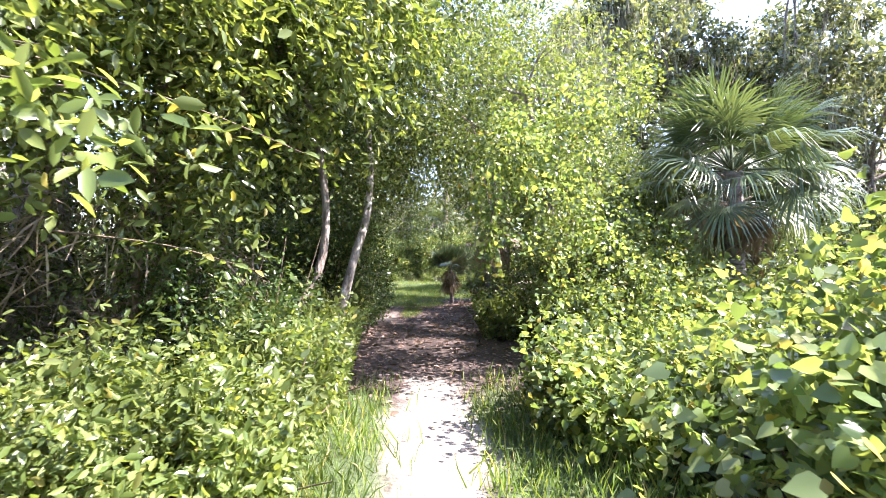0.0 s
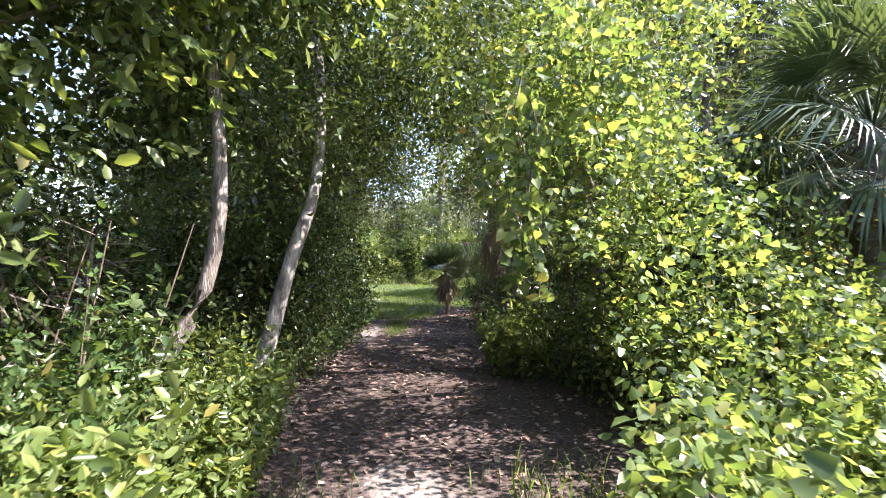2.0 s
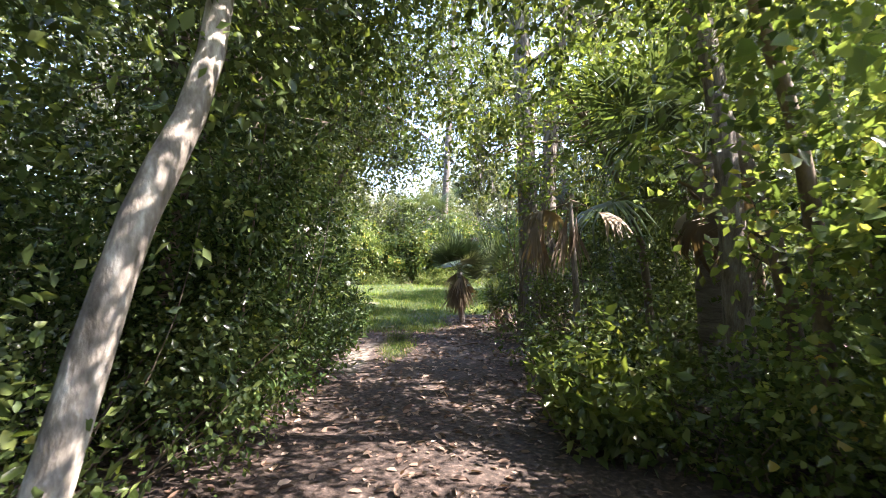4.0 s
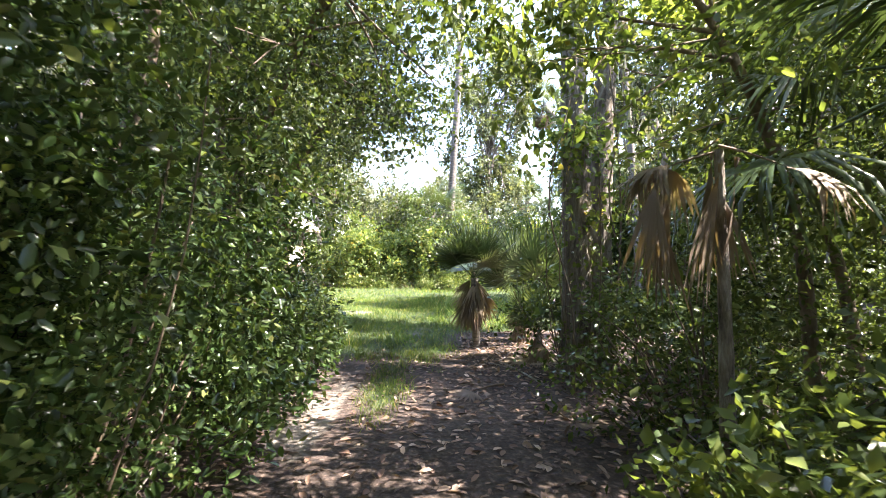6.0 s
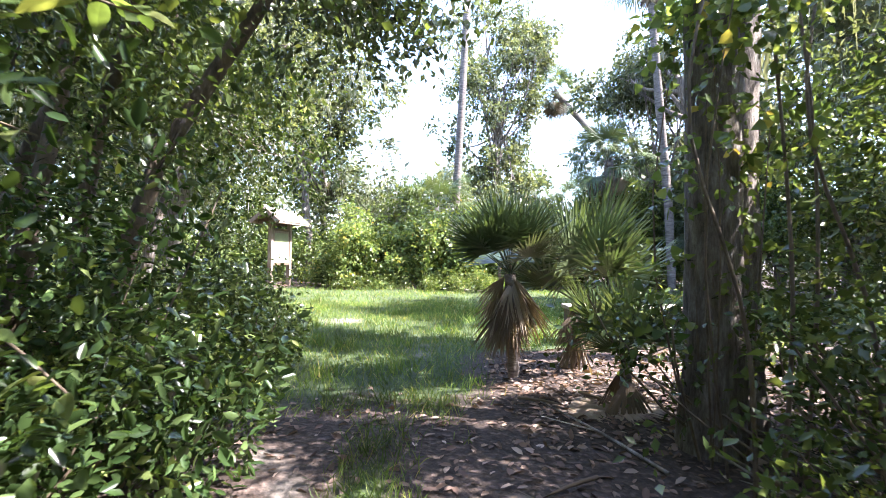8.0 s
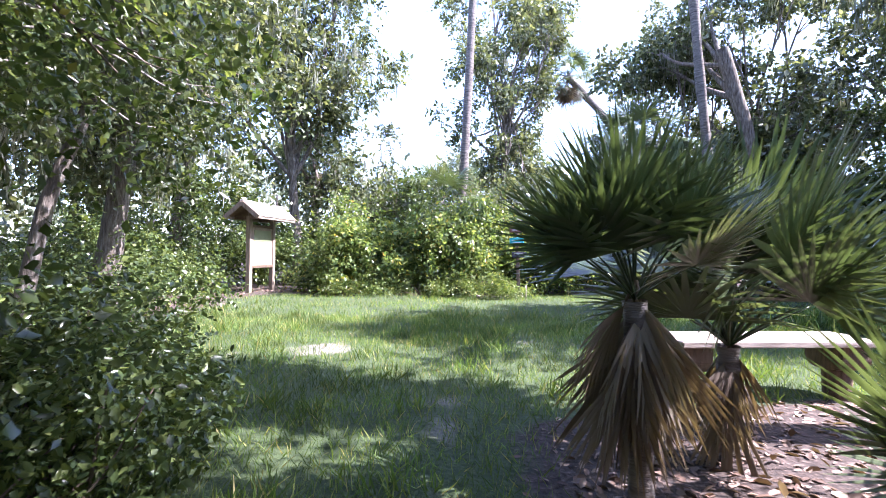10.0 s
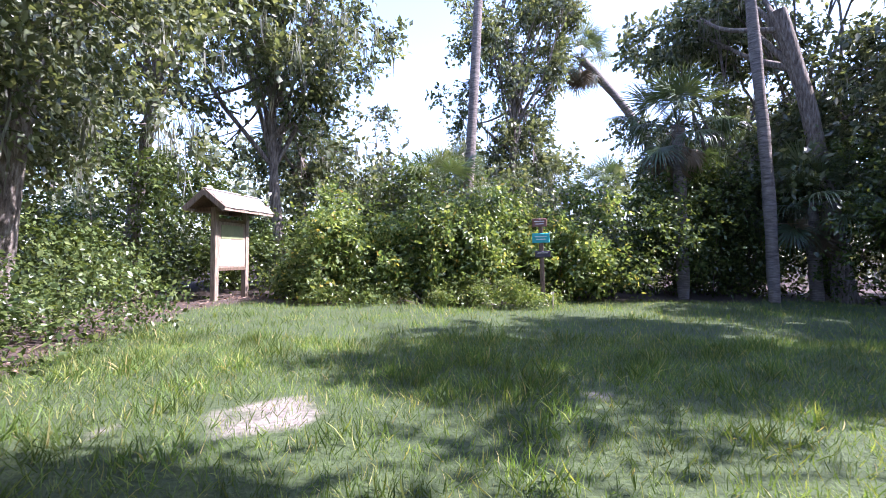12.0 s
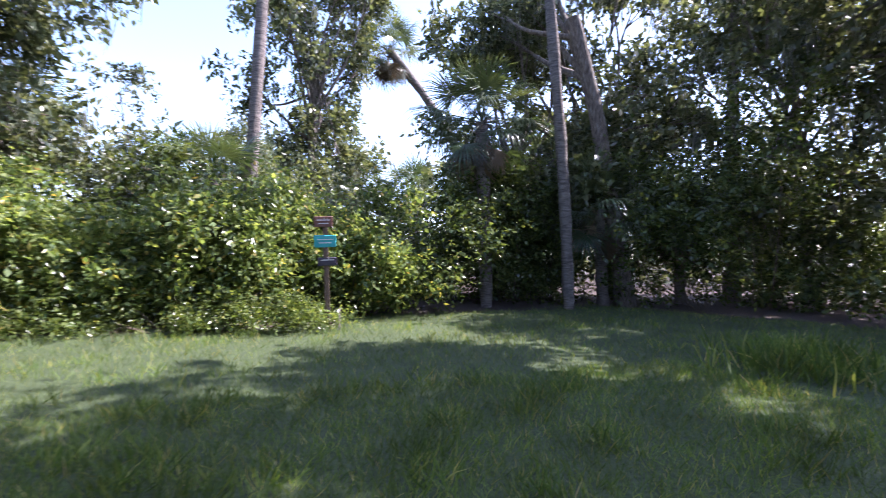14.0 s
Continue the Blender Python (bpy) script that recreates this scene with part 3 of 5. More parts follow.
def palm(name, label, trunk, radius, fronds, scale, dead=0, group="", tilt=(-25, 80), category="palm", boots=True, yaw0=0, skirt=False):
    """A fan palm: ringed trunk, fronds round its heart from upright to hanging, dead ones as a skirt."""
    base, top = np.array(trunk[0], float), np.array(trunk[-1], float)
    t = thing(name, tuple(base), label, category, group)
    p = smooth_path(trunk, 12)
    rad = radius * (1 + 0.12 * (np.arange(12) % 2))
    np_part("trunk", tube(p, rad, 10, 0.06), BARK_PALM, t, smooth=True)
    if boots:
        for i in range(14):
            a = i * 2.4
            z = top - np.array((0, 0, 0.04 * i))
            e = z + np.array((math.cos(a), math.sin(a), 0.55)) * (radius * 1.6 + 0.05)
            np_part("boot", tube([z, (z + e) / 2, e], [0.03, 0.022, 0.012], 5), DEAD_FROND, t, "dry brown leaf base")
    off = Vector(top - base)
    for i in range(fronds):
        el = tilt[0] + (tilt[1] - tilt[0]) * ((i + 0.5) / fronds) ** 0.8 + rng.normal() * 6
        fr = new("frond", SPLAYED[i % 2] if skirt else SHAGGY[0 if el < 25 else 1])
        fr.parent = t
        fr.matrix_local = Matrix.Translation(off) @ pose(0, 0, 0, 0, 0, yaw0 + i * 137.5 + rng.normal() * 8) @ pose(0, 0, 0, el, rng.normal() * 14, 0) @ Matrix.Scale(scale * rng.uniform(0.85, 1.12), 4)
    for i in range(dead):
        fr = new("dead_frond", (HANGING if skirt else DEAD)[i % 2])
        fr.parent = t
        fr["label"] = "dry brown hanging frond"
        fr.matrix_local = Matrix.Translation(off - Vector((0, 0, -0.09 + 0.05 * (i % 7) if skirt else 0.06 + 0.03 * (i % 4)))) @ pose(0, 0, 0, 0, 0, yaw0 + i * 137.5 + 40) @ pose(0, 0, 0, (-66 if skirt else -70) - 5 * (i % 5), rng.normal() * (12 if skirt else 20), 0) @ Matrix.Scale((0.85 if skirt else scale) * rng.uniform(0.75, 1.0), 4)
    return t


# ---- start of the trail ----
def crown(cx, cy, z0, z1, r, n, f=(0.3, 0.48)):
    """Round masses that make up a tree's crown."""
    out = []
    for _ in range(n):
        z = rng.uniform(z0, z1)
        w = r * math.sqrt(max(0.15, 1 - abs((z - (z0 + z1) / 2) / (z1 - z0) * 1.6) ** 2))
        a, d = rng.uniform(0, 6.28), w * math.sqrt(rng.random())
        s = r * rng.uniform(*f)
        out.append((cx + d * math.cos(a), cy + d * math.sin(a), z, s, s * 0.9, s * 0.7))
    return out


def small_tree(name, label, x, y, lean, z0, z1, r, n, size, mat, group, rad=0.07, bark=None, shape="kite", blobs=9):
    """A slender tree that leans over by lean."""
    return tree(name, label, [(x, y, -0.05), (x + lean[0] * 0.3, y + lean[1] * 0.3, z0 * 0.6), (x + lean[0], y + lean[1], z0 + 0.4), (x + lean[0], y + lean[1], (z0 + z1) / 2)], rad,
                crown(x + lean[0], y + lean[1], z0, z1, r, blobs, (0.34, 0.55)), n, 8, 0.32, size, shape, mat, bark or STEM, group=group)


# broad grape-like leaves on the near bank
bank = shrub("vine_bank", "sunlit yellow-green grapevine bank sprawling beside the sandy trail", heap(2.1, 4.2, 2.9, 4.8, 0.6, 1.5, 22, (0.3, 0.5)),
      4200, 6, 0.3, 0.064, "grape", LEAF_VINE, 30, "vine banks", 0.5, 0.3, 0.45, category="vine")
# its broad leaves, one by one
BROAD = []
for k in range(4):
    bm = bmesh.new()
    rim = []
    for j in range(15):
        a = radians(-160 + 320 * j / 14)
        rad = 0.5 * (1 + 0.16 * math.cos(3 * a) + 0.05 * math.cos(11 * a + k)) * (1 - 0.2 * abs(a) / 3)
        rim.append(bm.verts.new((0.35 + rad * math.cos(a), rad * math.sin(a) * 0.95, 0.09 * abs(math.sin(a)) - 0.16 * max(0, rad * math.cos(a)) ** 2 + 0.02 * math.sin(5 * a + k))))
    mid = bm.verts.new((0.3, 0, 0.0))
    for j in range(14):
        bm.faces.new((mid, rim[j], rim[j + 1]))
    me = bpy.data.meshes.new("leaf")
    bm.to_mesh(me)
    bm.free()
    me.materials.append(LEAF_BROAD)
    BROAD.append(me)
spots = [(b[0], b[1], b[2], b[3] * 1.06, b[4] * 1.06, b[5] * 1.08) for b in heap(2.05, 3.8, 2.8, 4.6, 0.55, 1.5, 18, (0.3, 0.5))]
C, D = shell(spots, 420, 0.1, -0.3, 3, 0.1)
for c, d in list(zip(C[open_air(C)], D[open_air(C)]))[:280]:
    lf = new("leaf", BROAD[int(rng.integers(4))])
    lf.parent = bank
    q = Vector((d[0] * 0.5 + rng.normal() * 0.4, d[1] * 0.5 + rng.normal() * 0.4, 0.75)).to_track_quat("Z", "Y").to_matrix().to_4x4()
    lf.matrix_local = Matrix.Translation(Vector(c) - bank.location) @ q @ pose(0, 0, 0, 0, 18, rng.uniform(0, 360)) @ Matrix.Scale(rng.uniform(0.07, 0.13), 4)
shrub("vine_bank", "low tangled vine bank with pale green leaves beside the trail", heap(1.35, 3.2, 4.6, 6.4, 0.25, 0.6, 22, (0.22, 0.36)),
      3800, 6, 0.25, 0.055, "heart", LEAF_VINE, 30, "vine banks", 0.5, 0.2, category="vine")
shrub("vine_bank", "broad vine-covered slope rising below the palm", heap(3.3, 7.5, 4.5, 9, 0.4, 0.95, 32, (0.45, 0.7)),
      5000, 6, 0.3, 0.075, "heart", LEAF_VINE, 30, "vine banks", 0.5, 0.2, category="vine")
# curtain of vines over a thicket beside the trail
def bank_top(x, y):
    """The height of the vine-clad bank, rising away from the near side and falling away from the trail."""
    return max(0.5, min(3.3, 0.75 + 1.6 * (y - 6.0)) - 0.85 * max(0.0, x - 1.7))


hanging = [(1.4, 6.9, 2.45, 0.5, 0.45, 0.5), (1.3, 6.6, 2.2, 0.32, 0.3, 0.4), (1.9, 7.3, 2.8, 0.6, 0.5, 0.5)]
for _ in range(62):
    bx, by, br = rng.uniform(1.55, 3.7), rng.uniform(6.0, 9.0), rng.uniform(0.3, 0.5)
    hanging.append((bx, by, bank_top(bx, by) * rng.uniform(0.2, 1.0) - br * 0.6, br, br, br * 0.8))
shrub("vine_thicket", "tall thicket draped in yellow-green vines beside the trail", hanging, 7400, 6, 0.28, 0.047, "heart", LEAF_VINE, 8, "", 0.5, 0.55, category="vine", inner=0.4)
shrub("vine_thicket", "sunlit vines spilling over shrubs beside the palm", heap(3.2, 4.4, 7.4, 9, 0.5, 1.1, 14, (0.35, 0.5)), 2400, 7, 0.3, 0.075, "heart", LEAF_VINE, 30, "", 0.5, 0.4, category="vine")
for i, (x, y, z, n) in enumerate(((1.03, 6.2, 2.25, 0.95), (1.06, 6.25, 2.3, 1.1), (0.93, 6.5, 2.3, 0.7), (1.0, 6.3, 2.4, 1.15), (0.86, 6.5, 2.35, 0.6), (0.98, 6.2, 2.2, 1.0))):
    t = thing("hanging_vine", (x, y, z), "trailing vine hanging with yellow-green leaves", "vine", "hanging vines")
    line = np.stack([x + 0.04 * np.sin(np.arange(8) * 1.1 + i), y + 0.03 * np.cos(np.arange(8) * 0.9), z - n * np.arange(8) / 7], 1)
    np_part("stem", tube(line, np.linspace(0.006, 0.003, 8), 5), STEM, t)
    k = rng.integers(0, 7, int(80 * n))
    f = rng.random(len(k))[:, None]
    p = line[k] * (1 - f) + line[k + 1] * f + rng.normal(size=(len(k), 3)) * (0.035, 0.035, 0.01)
    np_part("foliage", leaves(p, rng.normal(size=p.shape) * (0.7, 0.7, 0.3) + (0, 0, -0.6), rng.uniform(0.035, 0.07, len(p)), "grape", 0.3), LEAF_VINE, t, kind="stuff")
# bright low growth to the other side
shrub("low_shrub", "bright green low leafy shrub at the sandy trail edge", heap(-1.9, -0.45, 3.4, 5.0, 0.3, 0.68, 20, (0.22, 0.38)),
      3800, 6, 0.22, 0.066, "oval", LEAF_BRIGHT, 30, "low shrubs", 0.5, 0.1)
shrub("low_shrub", "bright green leafy shrub at the foot of the pale trunk", heap(-1.5, -0.5, 5.2, 7.0, 0.4, 0.8, 14, (0.22, 0.36)),
      2600, 6, 0.2, 0.055, "oval", LEAF_BRIGHT, 24, "low shrubs", 0.5, 0.1)
shrub("low_shrub", "leafy green undergrowth at the foot of the hedge", heap(-4.5, -1.9, 2.6, 5.2, 0.25, 0.6, 18, (0.28, 0.45)),
      3400, 6, 0.22, 0.068, "oval", LEAF_BRIGHT, 24, "low shrubs", 0.5, 0.1)
shrub("low_shrub", "bright leafy shrub beside the foot of the pale trunk", heap(-1.15, -0.5, 6.4, 7.3, 0.45, 0.85, 10, (0.2, 0.32)),
      1700, 6, 0.2, 0.055, "oval", LEAF_BRIGHT, 16, "low shrubs", 0.5, 0.1)
# hedge of shaded bushes
shrub("hedge_bush", "shaded bush hung with dry brown vines", heap(-5.2, -2.0, 5.6, 7.8, 0.9, 2.6, 36, (0.3, 0.6)), 3800, 6, 0.28, 0.06, "kite", LEAF_DEEP,
      60, "hedge bushes", 0.6, extra=[("dry_vines", 2000, DRY_VINE, 0.38, "strand", 4)])
shrub("hedge_bush", "dark green bush behind the pale leaning trunk", heap(-3.8, -1.2, 7.4, 9.5, 1.0, 2.7, 22, (0.4, 0.75)), 5200, 6, 0.28, 0.055, "kite", LEAF_DEEP,
      50, "hedge bushes", 0.6)
shrub("hedge_bush", "dark overgrown bush deep behind the hedge", heap(-9.5, -4.5, 2, 9.5, 1.4, 3.6, 26, (0.8, 1.2)), 2600, 6, 0.4, 0.12, "kite", LEAF_DEEP, 20, "hedge bushes", 0.6)
# young trees leaning over the trail
tree("young_tree", "young tree with glossy bright green leaves over the hedge", [(-2.6, 6.0, 0), (-2.4, 5.9, 1.6), (-2.0, 5.7, 3.2)], 0.05,
     [(-1.9, 5.6, 3.1, 0.9, 0.8, 0.7), (-1.2, 6.0, 3.4, 0.8, 0.7, 0.7), (-2.2, 5.4, 3.2, 0.7, 0.7, 0.7), (-1.6, 5.8, 4.3, 1.0, 0.9, 0.8), (-0.9, 6.6, 4.0, 0.9, 0.8, 0.9), (-1.5, 5.9, 2.4, 0.55, 0.5, 0.6),
      (-2.1, 5.7, 2.2, 0.6, 0.5, 0.6), (-3.2, 5.6, 4.2, 0.9, 0.8, 0.8), (-0.3, 7.0, 4.6, 0.8, 0.8, 0.7)],
     5200, 8, 0.38, 0.095, "oval", LEAF_BRIGHT, STEM, group="young trees")
slender = tree("young_tree", "slender tree with bright leaves reaching over the trail", [(-3.4, 4.2, 0), (-3.1, 4.1, 2.0), (-2.4, 3.9, 3.2)], 0.05,
     [(-2.4, 3.9, 2.9, 0.7, 0.6, 0.5), (-3.1, 4.2, 3.3, 0.9, 0.8, 0.7), (-2.0, 4.3, 3.7, 0.9, 0.8, 0.7), (-4.0, 4.8, 3.2, 0.9, 0.8, 0.8), (-1.05, 3.0, 2.2, 0.25, 0.25, 0.18), (-2.8, 4.4, 2.4, 0.6, 0.5, 0.5)],
     2600, 8, 0.38, 0.1, "oval", LEAF_BRIGHT, STEM, group="young trees")
leafy_branch(slender, [(-2.3, 4.0, 2.7), (-1.3, 4.7, 2.5), (-0.55, 5.0, 2.2)], 16, 0.15, OVAL)
leafy_branch(slender, [(-2.6, 3.9, 2.4), (-1.6, 3.2, 2.2), (-0.75, 2.8, 1.98)], 14, 0.14, OVAL)
leafy_branch(slender, [(-2.4, 4.8, 1.6), (-1.6, 5.0, 1.5), (-0.92, 5.05, 1.28)], 12, 0.13, OVAL)
tree("old_tree", "thick pale tree trunk hung with dry vines", [(-4.15, 6.9, -0.05), (-4.1, 6.8, 2.5), (-4.05, 6.8, 5.0), (-4.0, 6.9, 8.0)], 0.32,
     crown(-4.2, 6.9, 5.8, 9, 2.0, 9), 1800, 8, 0.4, 0.12, "kite", LEAF_OAK, BARK_PALE, moss=160, thin=0.7)
tree("leaning_tree", "pale leaning trunk with sun patches put into its mottled bark, dark leafy crown", [(-0.98, 7.55, -0.05), (-0.76, 7.69, 0.97), (-0.63, 7.75, 1.5), (-0.5, 7.95, 1.95), (-0.5, 8.2, 3.0), (-0.7, 8.4, 4.0)], 0.07,
     [(-0.6, 8.4, 3.3, 0.9, 0.8, 0.7), (0.1, 8.9, 4.2, 1.1, 0.9, 0.8), (-1.4, 8.2, 3.1, 0.9, 0.8, 0.8), (-0.9, 8.0, 4.6, 1.2, 1.0, 0.8), (0.5, 8.4, 5.0, 1.0, 1.0, 0.8), (-0.7, 8.5, 2.5, 0.5, 0.4, 0.45), (-1.3, 8.3, 2.2, 0.6, 0.5, 0.6)],
     4800, 7, 0.32, 0.065, "kite", LEAF_DEEP, BARK_PALE, limbs=False, group="leaning trees", thin=0.5)
shrub("low_shrub", "loose leafy sprays in front of the crooked trunk", heap(-1.9, -0.95, 5.6, 6.5, 0.7, 1.8, 10, (0.2, 0.34)), 1500, 6, 0.24, 0.06, "oval", LEAF_MID, 16, "low shrubs", 0.8, 0.1)
tree("leaning_tree", "crooked grey trunk bent over the undergrowth", [(-1.75, 6.6, -0.05), (-1.15, 6.68, 0.72), (-0.85, 6.73, 1.25), (-0.78, 6.74, 1.9), (-0.95, 6.9, 2.9), (-1.3, 7.0, 3.8)], 0.055,
     [(-1.3, 7.2, 3.4, 0.9, 0.8, 0.6), (-2.0, 7.3, 3.0, 0.9, 0.8, 0.7), (-2.4, 6.8, 4.0, 1.0, 0.9, 0.8), (-1.2, 7.2, 2.6, 0.5, 0.4, 0.4), (-2.2, 7.1, 2.2, 0.7, 0.6, 0.6)],
     3400, 7, 0.32, 0.07, "kite", LEAF_DEEP, BARK_OAK, group="leaning trees", thin=0.6)
# trees that close over the trail
tree("shade_tree", "leafy shade tree with a sunlit crown behind the thicket", [(2.6, 9.7, 0), (2.4, 9.7, 2.5), (1.9, 9.7, 4.5)], 0.11,
     [(1.6, 9.6, 3.9, 1.1, 1.0, 0.9), (0.9, 9.9, 4.6, 1.2, 1.0, 0.9), (2.2, 9.3, 4.9, 1.2, 1.1, 1.0), (1.2, 10.5, 5.6, 1.3, 1.2, 1.0), (0.1, 10.2, 5.6, 1.1, 1.1, 0.9), (0.0, 9.6, 4.2, 0.8, 0.8, 0.6), (2.6, 8.6, 3.8, 0.9, 0.8, 0.7)],
     2300, 8, 0.34, 0.07, "kite", LEAF_BRIGHT, group="shade trees")
palm("cabbage_palm", "cabbage palm with glossy drooping fan fronds above the vines", [(4.9, 8.5, 0), (4.9, 8.5, 1.2), (4.8, 8.4, 2.65)], 0.13, 46, 1.0, 10, "cabbage palms", (-45, 80))
palm("cabbage_palm", "cabbage palm half hidden by vines", [(5.9, 10.2, 0), (5.9, 10.2, 1.2), (5.8, 10.1, 2.4)], 0.13, 26, 1.2, 8, "cabbage palms", (-45, 80))

# low canopy closing over the trail
tree("shade_tree", "low dark canopy closing over the trail", [(2.5, 8.8, -0.05), (2.3, 8.7, 1.8), (1.7, 8.4, 2.8), (0.9, 8.0, 3.3)], 0.05,
     [(0.9, 7.4, 3.0, 0.6, 0.6, 0.35), (0.4, 8.2, 3.2, 0.6, 0.6, 0.35), (1.2, 8.2, 3.05, 0.6, 0.6, 0.4), (0.3, 7.3, 3.5, 0.6, 0.6, 0.35), (1.3, 9.0, 3.1, 0.6, 0.6, 0.4), (0.6, 9.0, 3.3, 0.6, 0.6, 0.4)],
     2000, 7, 0.3, 0.06, "kite", LEAF_DEEP, STEM, group="shade trees")
tree("shade_tree", "dark leafy tree behind the pale leaning trunk", [(-1.8, 9.8, -0.05), (-1.6, 9.8, 1.8), (-1.2, 9.9, 3.0), (-0.6, 10.0, 3.8)], 0.06,
     [(-0.75, 9.8, 3.0, 0.6, 0.5, 0.6), (-0.2, 10.3, 3.3, 0.5, 0.5, 0.5), (-0.9, 10.2, 3.9, 0.7, 0.6, 0.6), (0.0, 9.6, 4.0, 0.7, 0.6, 0.5), (-1.5, 9.6, 3.4, 0.7, 0.6, 0.6)],
     2300, 7, 0.3, 0.06, "kite", LEAF_DEEP, STEM, group="shade trees")

# ---- shaded stretch ----
shrub("trail_bush", "dense small-leaved green bush crowding the shaded trail", heap(-2.6, -0.85, 9.0, 11.4, 0.9, 2.8, 22, (0.35, 0.6)), 6000, 7, 0.28, 0.052, "oval", LEAF_MID, 50, "trail bushes", 0.6)
shrub("trail_bush", "waist-high leafy green bush beside the trail", heap(-3.0, -1.6, 11.0, 14.0, 0.8, 2.2, 22, (0.3, 0.5)) + heap(-1.4, -0.7, 11.2, 13.6, 0.3, 0.75, 12, (0.25, 0.4)), 5000, 7, 0.28, 0.066, "oval", LEAF_MID, 50, "trail bushes", 0.6)
shrub("trail_bush", "tall shaded bush deep in the wood", heap(-6.5, -2.5, 9.0, 15.0, 1.4, 3.6, 30, (0.6, 1.0)), 5200, 7, 0.34, 0.075, "kite", LEAF_DEEP, 50, "trail bushes", 0.6)
shrub("trail_bush", "dark leafy bush at the edge of the clearing", heap(-3.0, -1.5, 13.6, 16.6, 0.4, 0.95, 18, (0.3, 0.45)), 3600, 7, 0.26, 0.055, "kite", LEAF_DEEP, 40, "trail bushes", 0.6)
shrub("trail_bush", "dark low bush at the corner of the lawn", heap(-2.4, -1.75, 15.9, 16.8, 0.35, 0.7, 9, (0.24, 0.36)), 1500, 7, 0.24, 0.055, "oval", LEAF_DEEP, 20, "trail bushes", 0.6)
small_tree("shade_tree", "oak sapling reaching over the trail's end", -2.3, 14.3, (1.5, 0.0), 2.9, 4.9, 1.0, 1900, 0.065, LEAF_OAK, "shade trees")
small_tree("shade_tree", "dark small-leaved tree crowding the trail", -2.4, 10.2, (0.6, 0.1), 2.0, 4.6, 1.3, 2800, 0.06, LEAF_DEEP, "shade trees")
over = small_tree("shade_tree", "dark small-leaved tree over the bushes", -2.6, 12.0, (0.7, 0.2), 2.2, 5.2, 1.4, 2800, 0.06, LEAF_DEEP, "shade trees")
leafy_branch(over, [(-2.2, 12.2, 2.3), (-1.3, 12.4, 2.0), (-0.6, 12.15, 1.7)], 18, 0.15, OVAL)
leafy_branch(over, [(-2.2, 12.0, 1.8), (-1.4, 12.2, 1.6), (-0.8, 12.1, 1.4)], 12, 0.15, OVAL)
leafy_branch(over, [(-2.1, 12.3, 1.2), (-1.3, 12.5, 0.95), (-0.85, 12.3, 0.75)], 12, 0.12, OVAL)
small_tree("shade_tree", "slim tree with green leaves above the trail's end", -3.2, 14.4, (0.6, 0.3), 2.4, 5.6, 1.4, 3400, 0.065, LEAF_BRIGHT, "shade trees")
tree("shade_tree", "slim tree arching over the shaded trail", [(-2.7, 14.6, -0.05), (-2.3, 14.4, 2.0), (-1.2, 13.5, 3.3), (-0.5, 12.2, 3.6)], 0.06,
     [(-0.5, 11.6, 3.5, 0.8, 0.8, 0.5), (0.2, 10.9, 3.2, 0.6, 0.7, 0.45), (0.3, 11.8, 3.5, 0.7, 0.7, 0.5), (-0.6, 13.3, 2.95, 0.5, 0.5, 0.45), (-0.2, 13.4, 2.8, 0.4, 0.4, 0.3), (0.3, 13.5, 3.0, 0.4, 0.4, 0.3), (0.1, 13.0, 3.6, 0.7, 0.6, 0.45), (-1.2, 12.4, 3.0, 0.7, 0.7, 0.6), (-1.0, 10.8, 3.6, 0.8, 0.8, 0.6)],
     1700, 8, 0.3, 0.065, "kite", LEAF_DEEP, STEM, group="shade trees")
tree("old_palm", "short dead palm trunk among stems and brush", [(1.75, 11.0, -0.05), (1.7, 10.95, 0.9), (1.62, 10.9, 1.85)], 0.045, [(2.2, 11.4, 1.4, 0.4, 0.4, 0.4)], 260, 6, 0.25, 0.055, "oval", LEAF_DEEP, BARK_OAK, limbs=False, category="palm")
for i in range(8):
    k = i % 2
    fr = thing("dead_frond", (1.3 + 0.32 * k + 0.05 * math.cos(i * 2), 10.85 + 0.08 * math.sin(i * 2), 1.76 + 0.1 * k - 0.02 * i), "dry brown palm frond hanging from the dead trunk", "palm frond", "hanging dead fronds")
    ob = new("blade", STRIPS[(i // 2) % 2])
    ob.parent = fr
    ob.matrix_local = pose(0, 0, 0, 0, 0, i * 73 + 20) @ pose(0, 0, 0, -80 - 4 * (i % 4), 15 * math.sin(i * 3), 0) @ Matrix.Scale(0.8 + 0.05 * (i % 3), 4)
for i in range(3):
    fr = thing("dead_frond", (1.62, 10.9, 1.84 + 0.03 * i), "dry brown palm frond bent across the dead trunk", "palm frond", "hanging dead fronds")
    ob = new("blade", DEAD[i % 2])
    ob.parent = fr
    ob.matrix_local = pose(0, 0, 0, -12 - 8 * i, 10 * i, 80 + 150 * i) @ Matrix.Scale(0.5, 4)
palm("cabbage_palm", "palm with long fan fronds over the brush", [(3.0, 10.9, 0), (3.0, 10.9, 1.1), (2.9, 10.85, 2.3)], 0.12, 13, 1.05, 6, "cabbage palms", (-30, 70), yaw0=70)
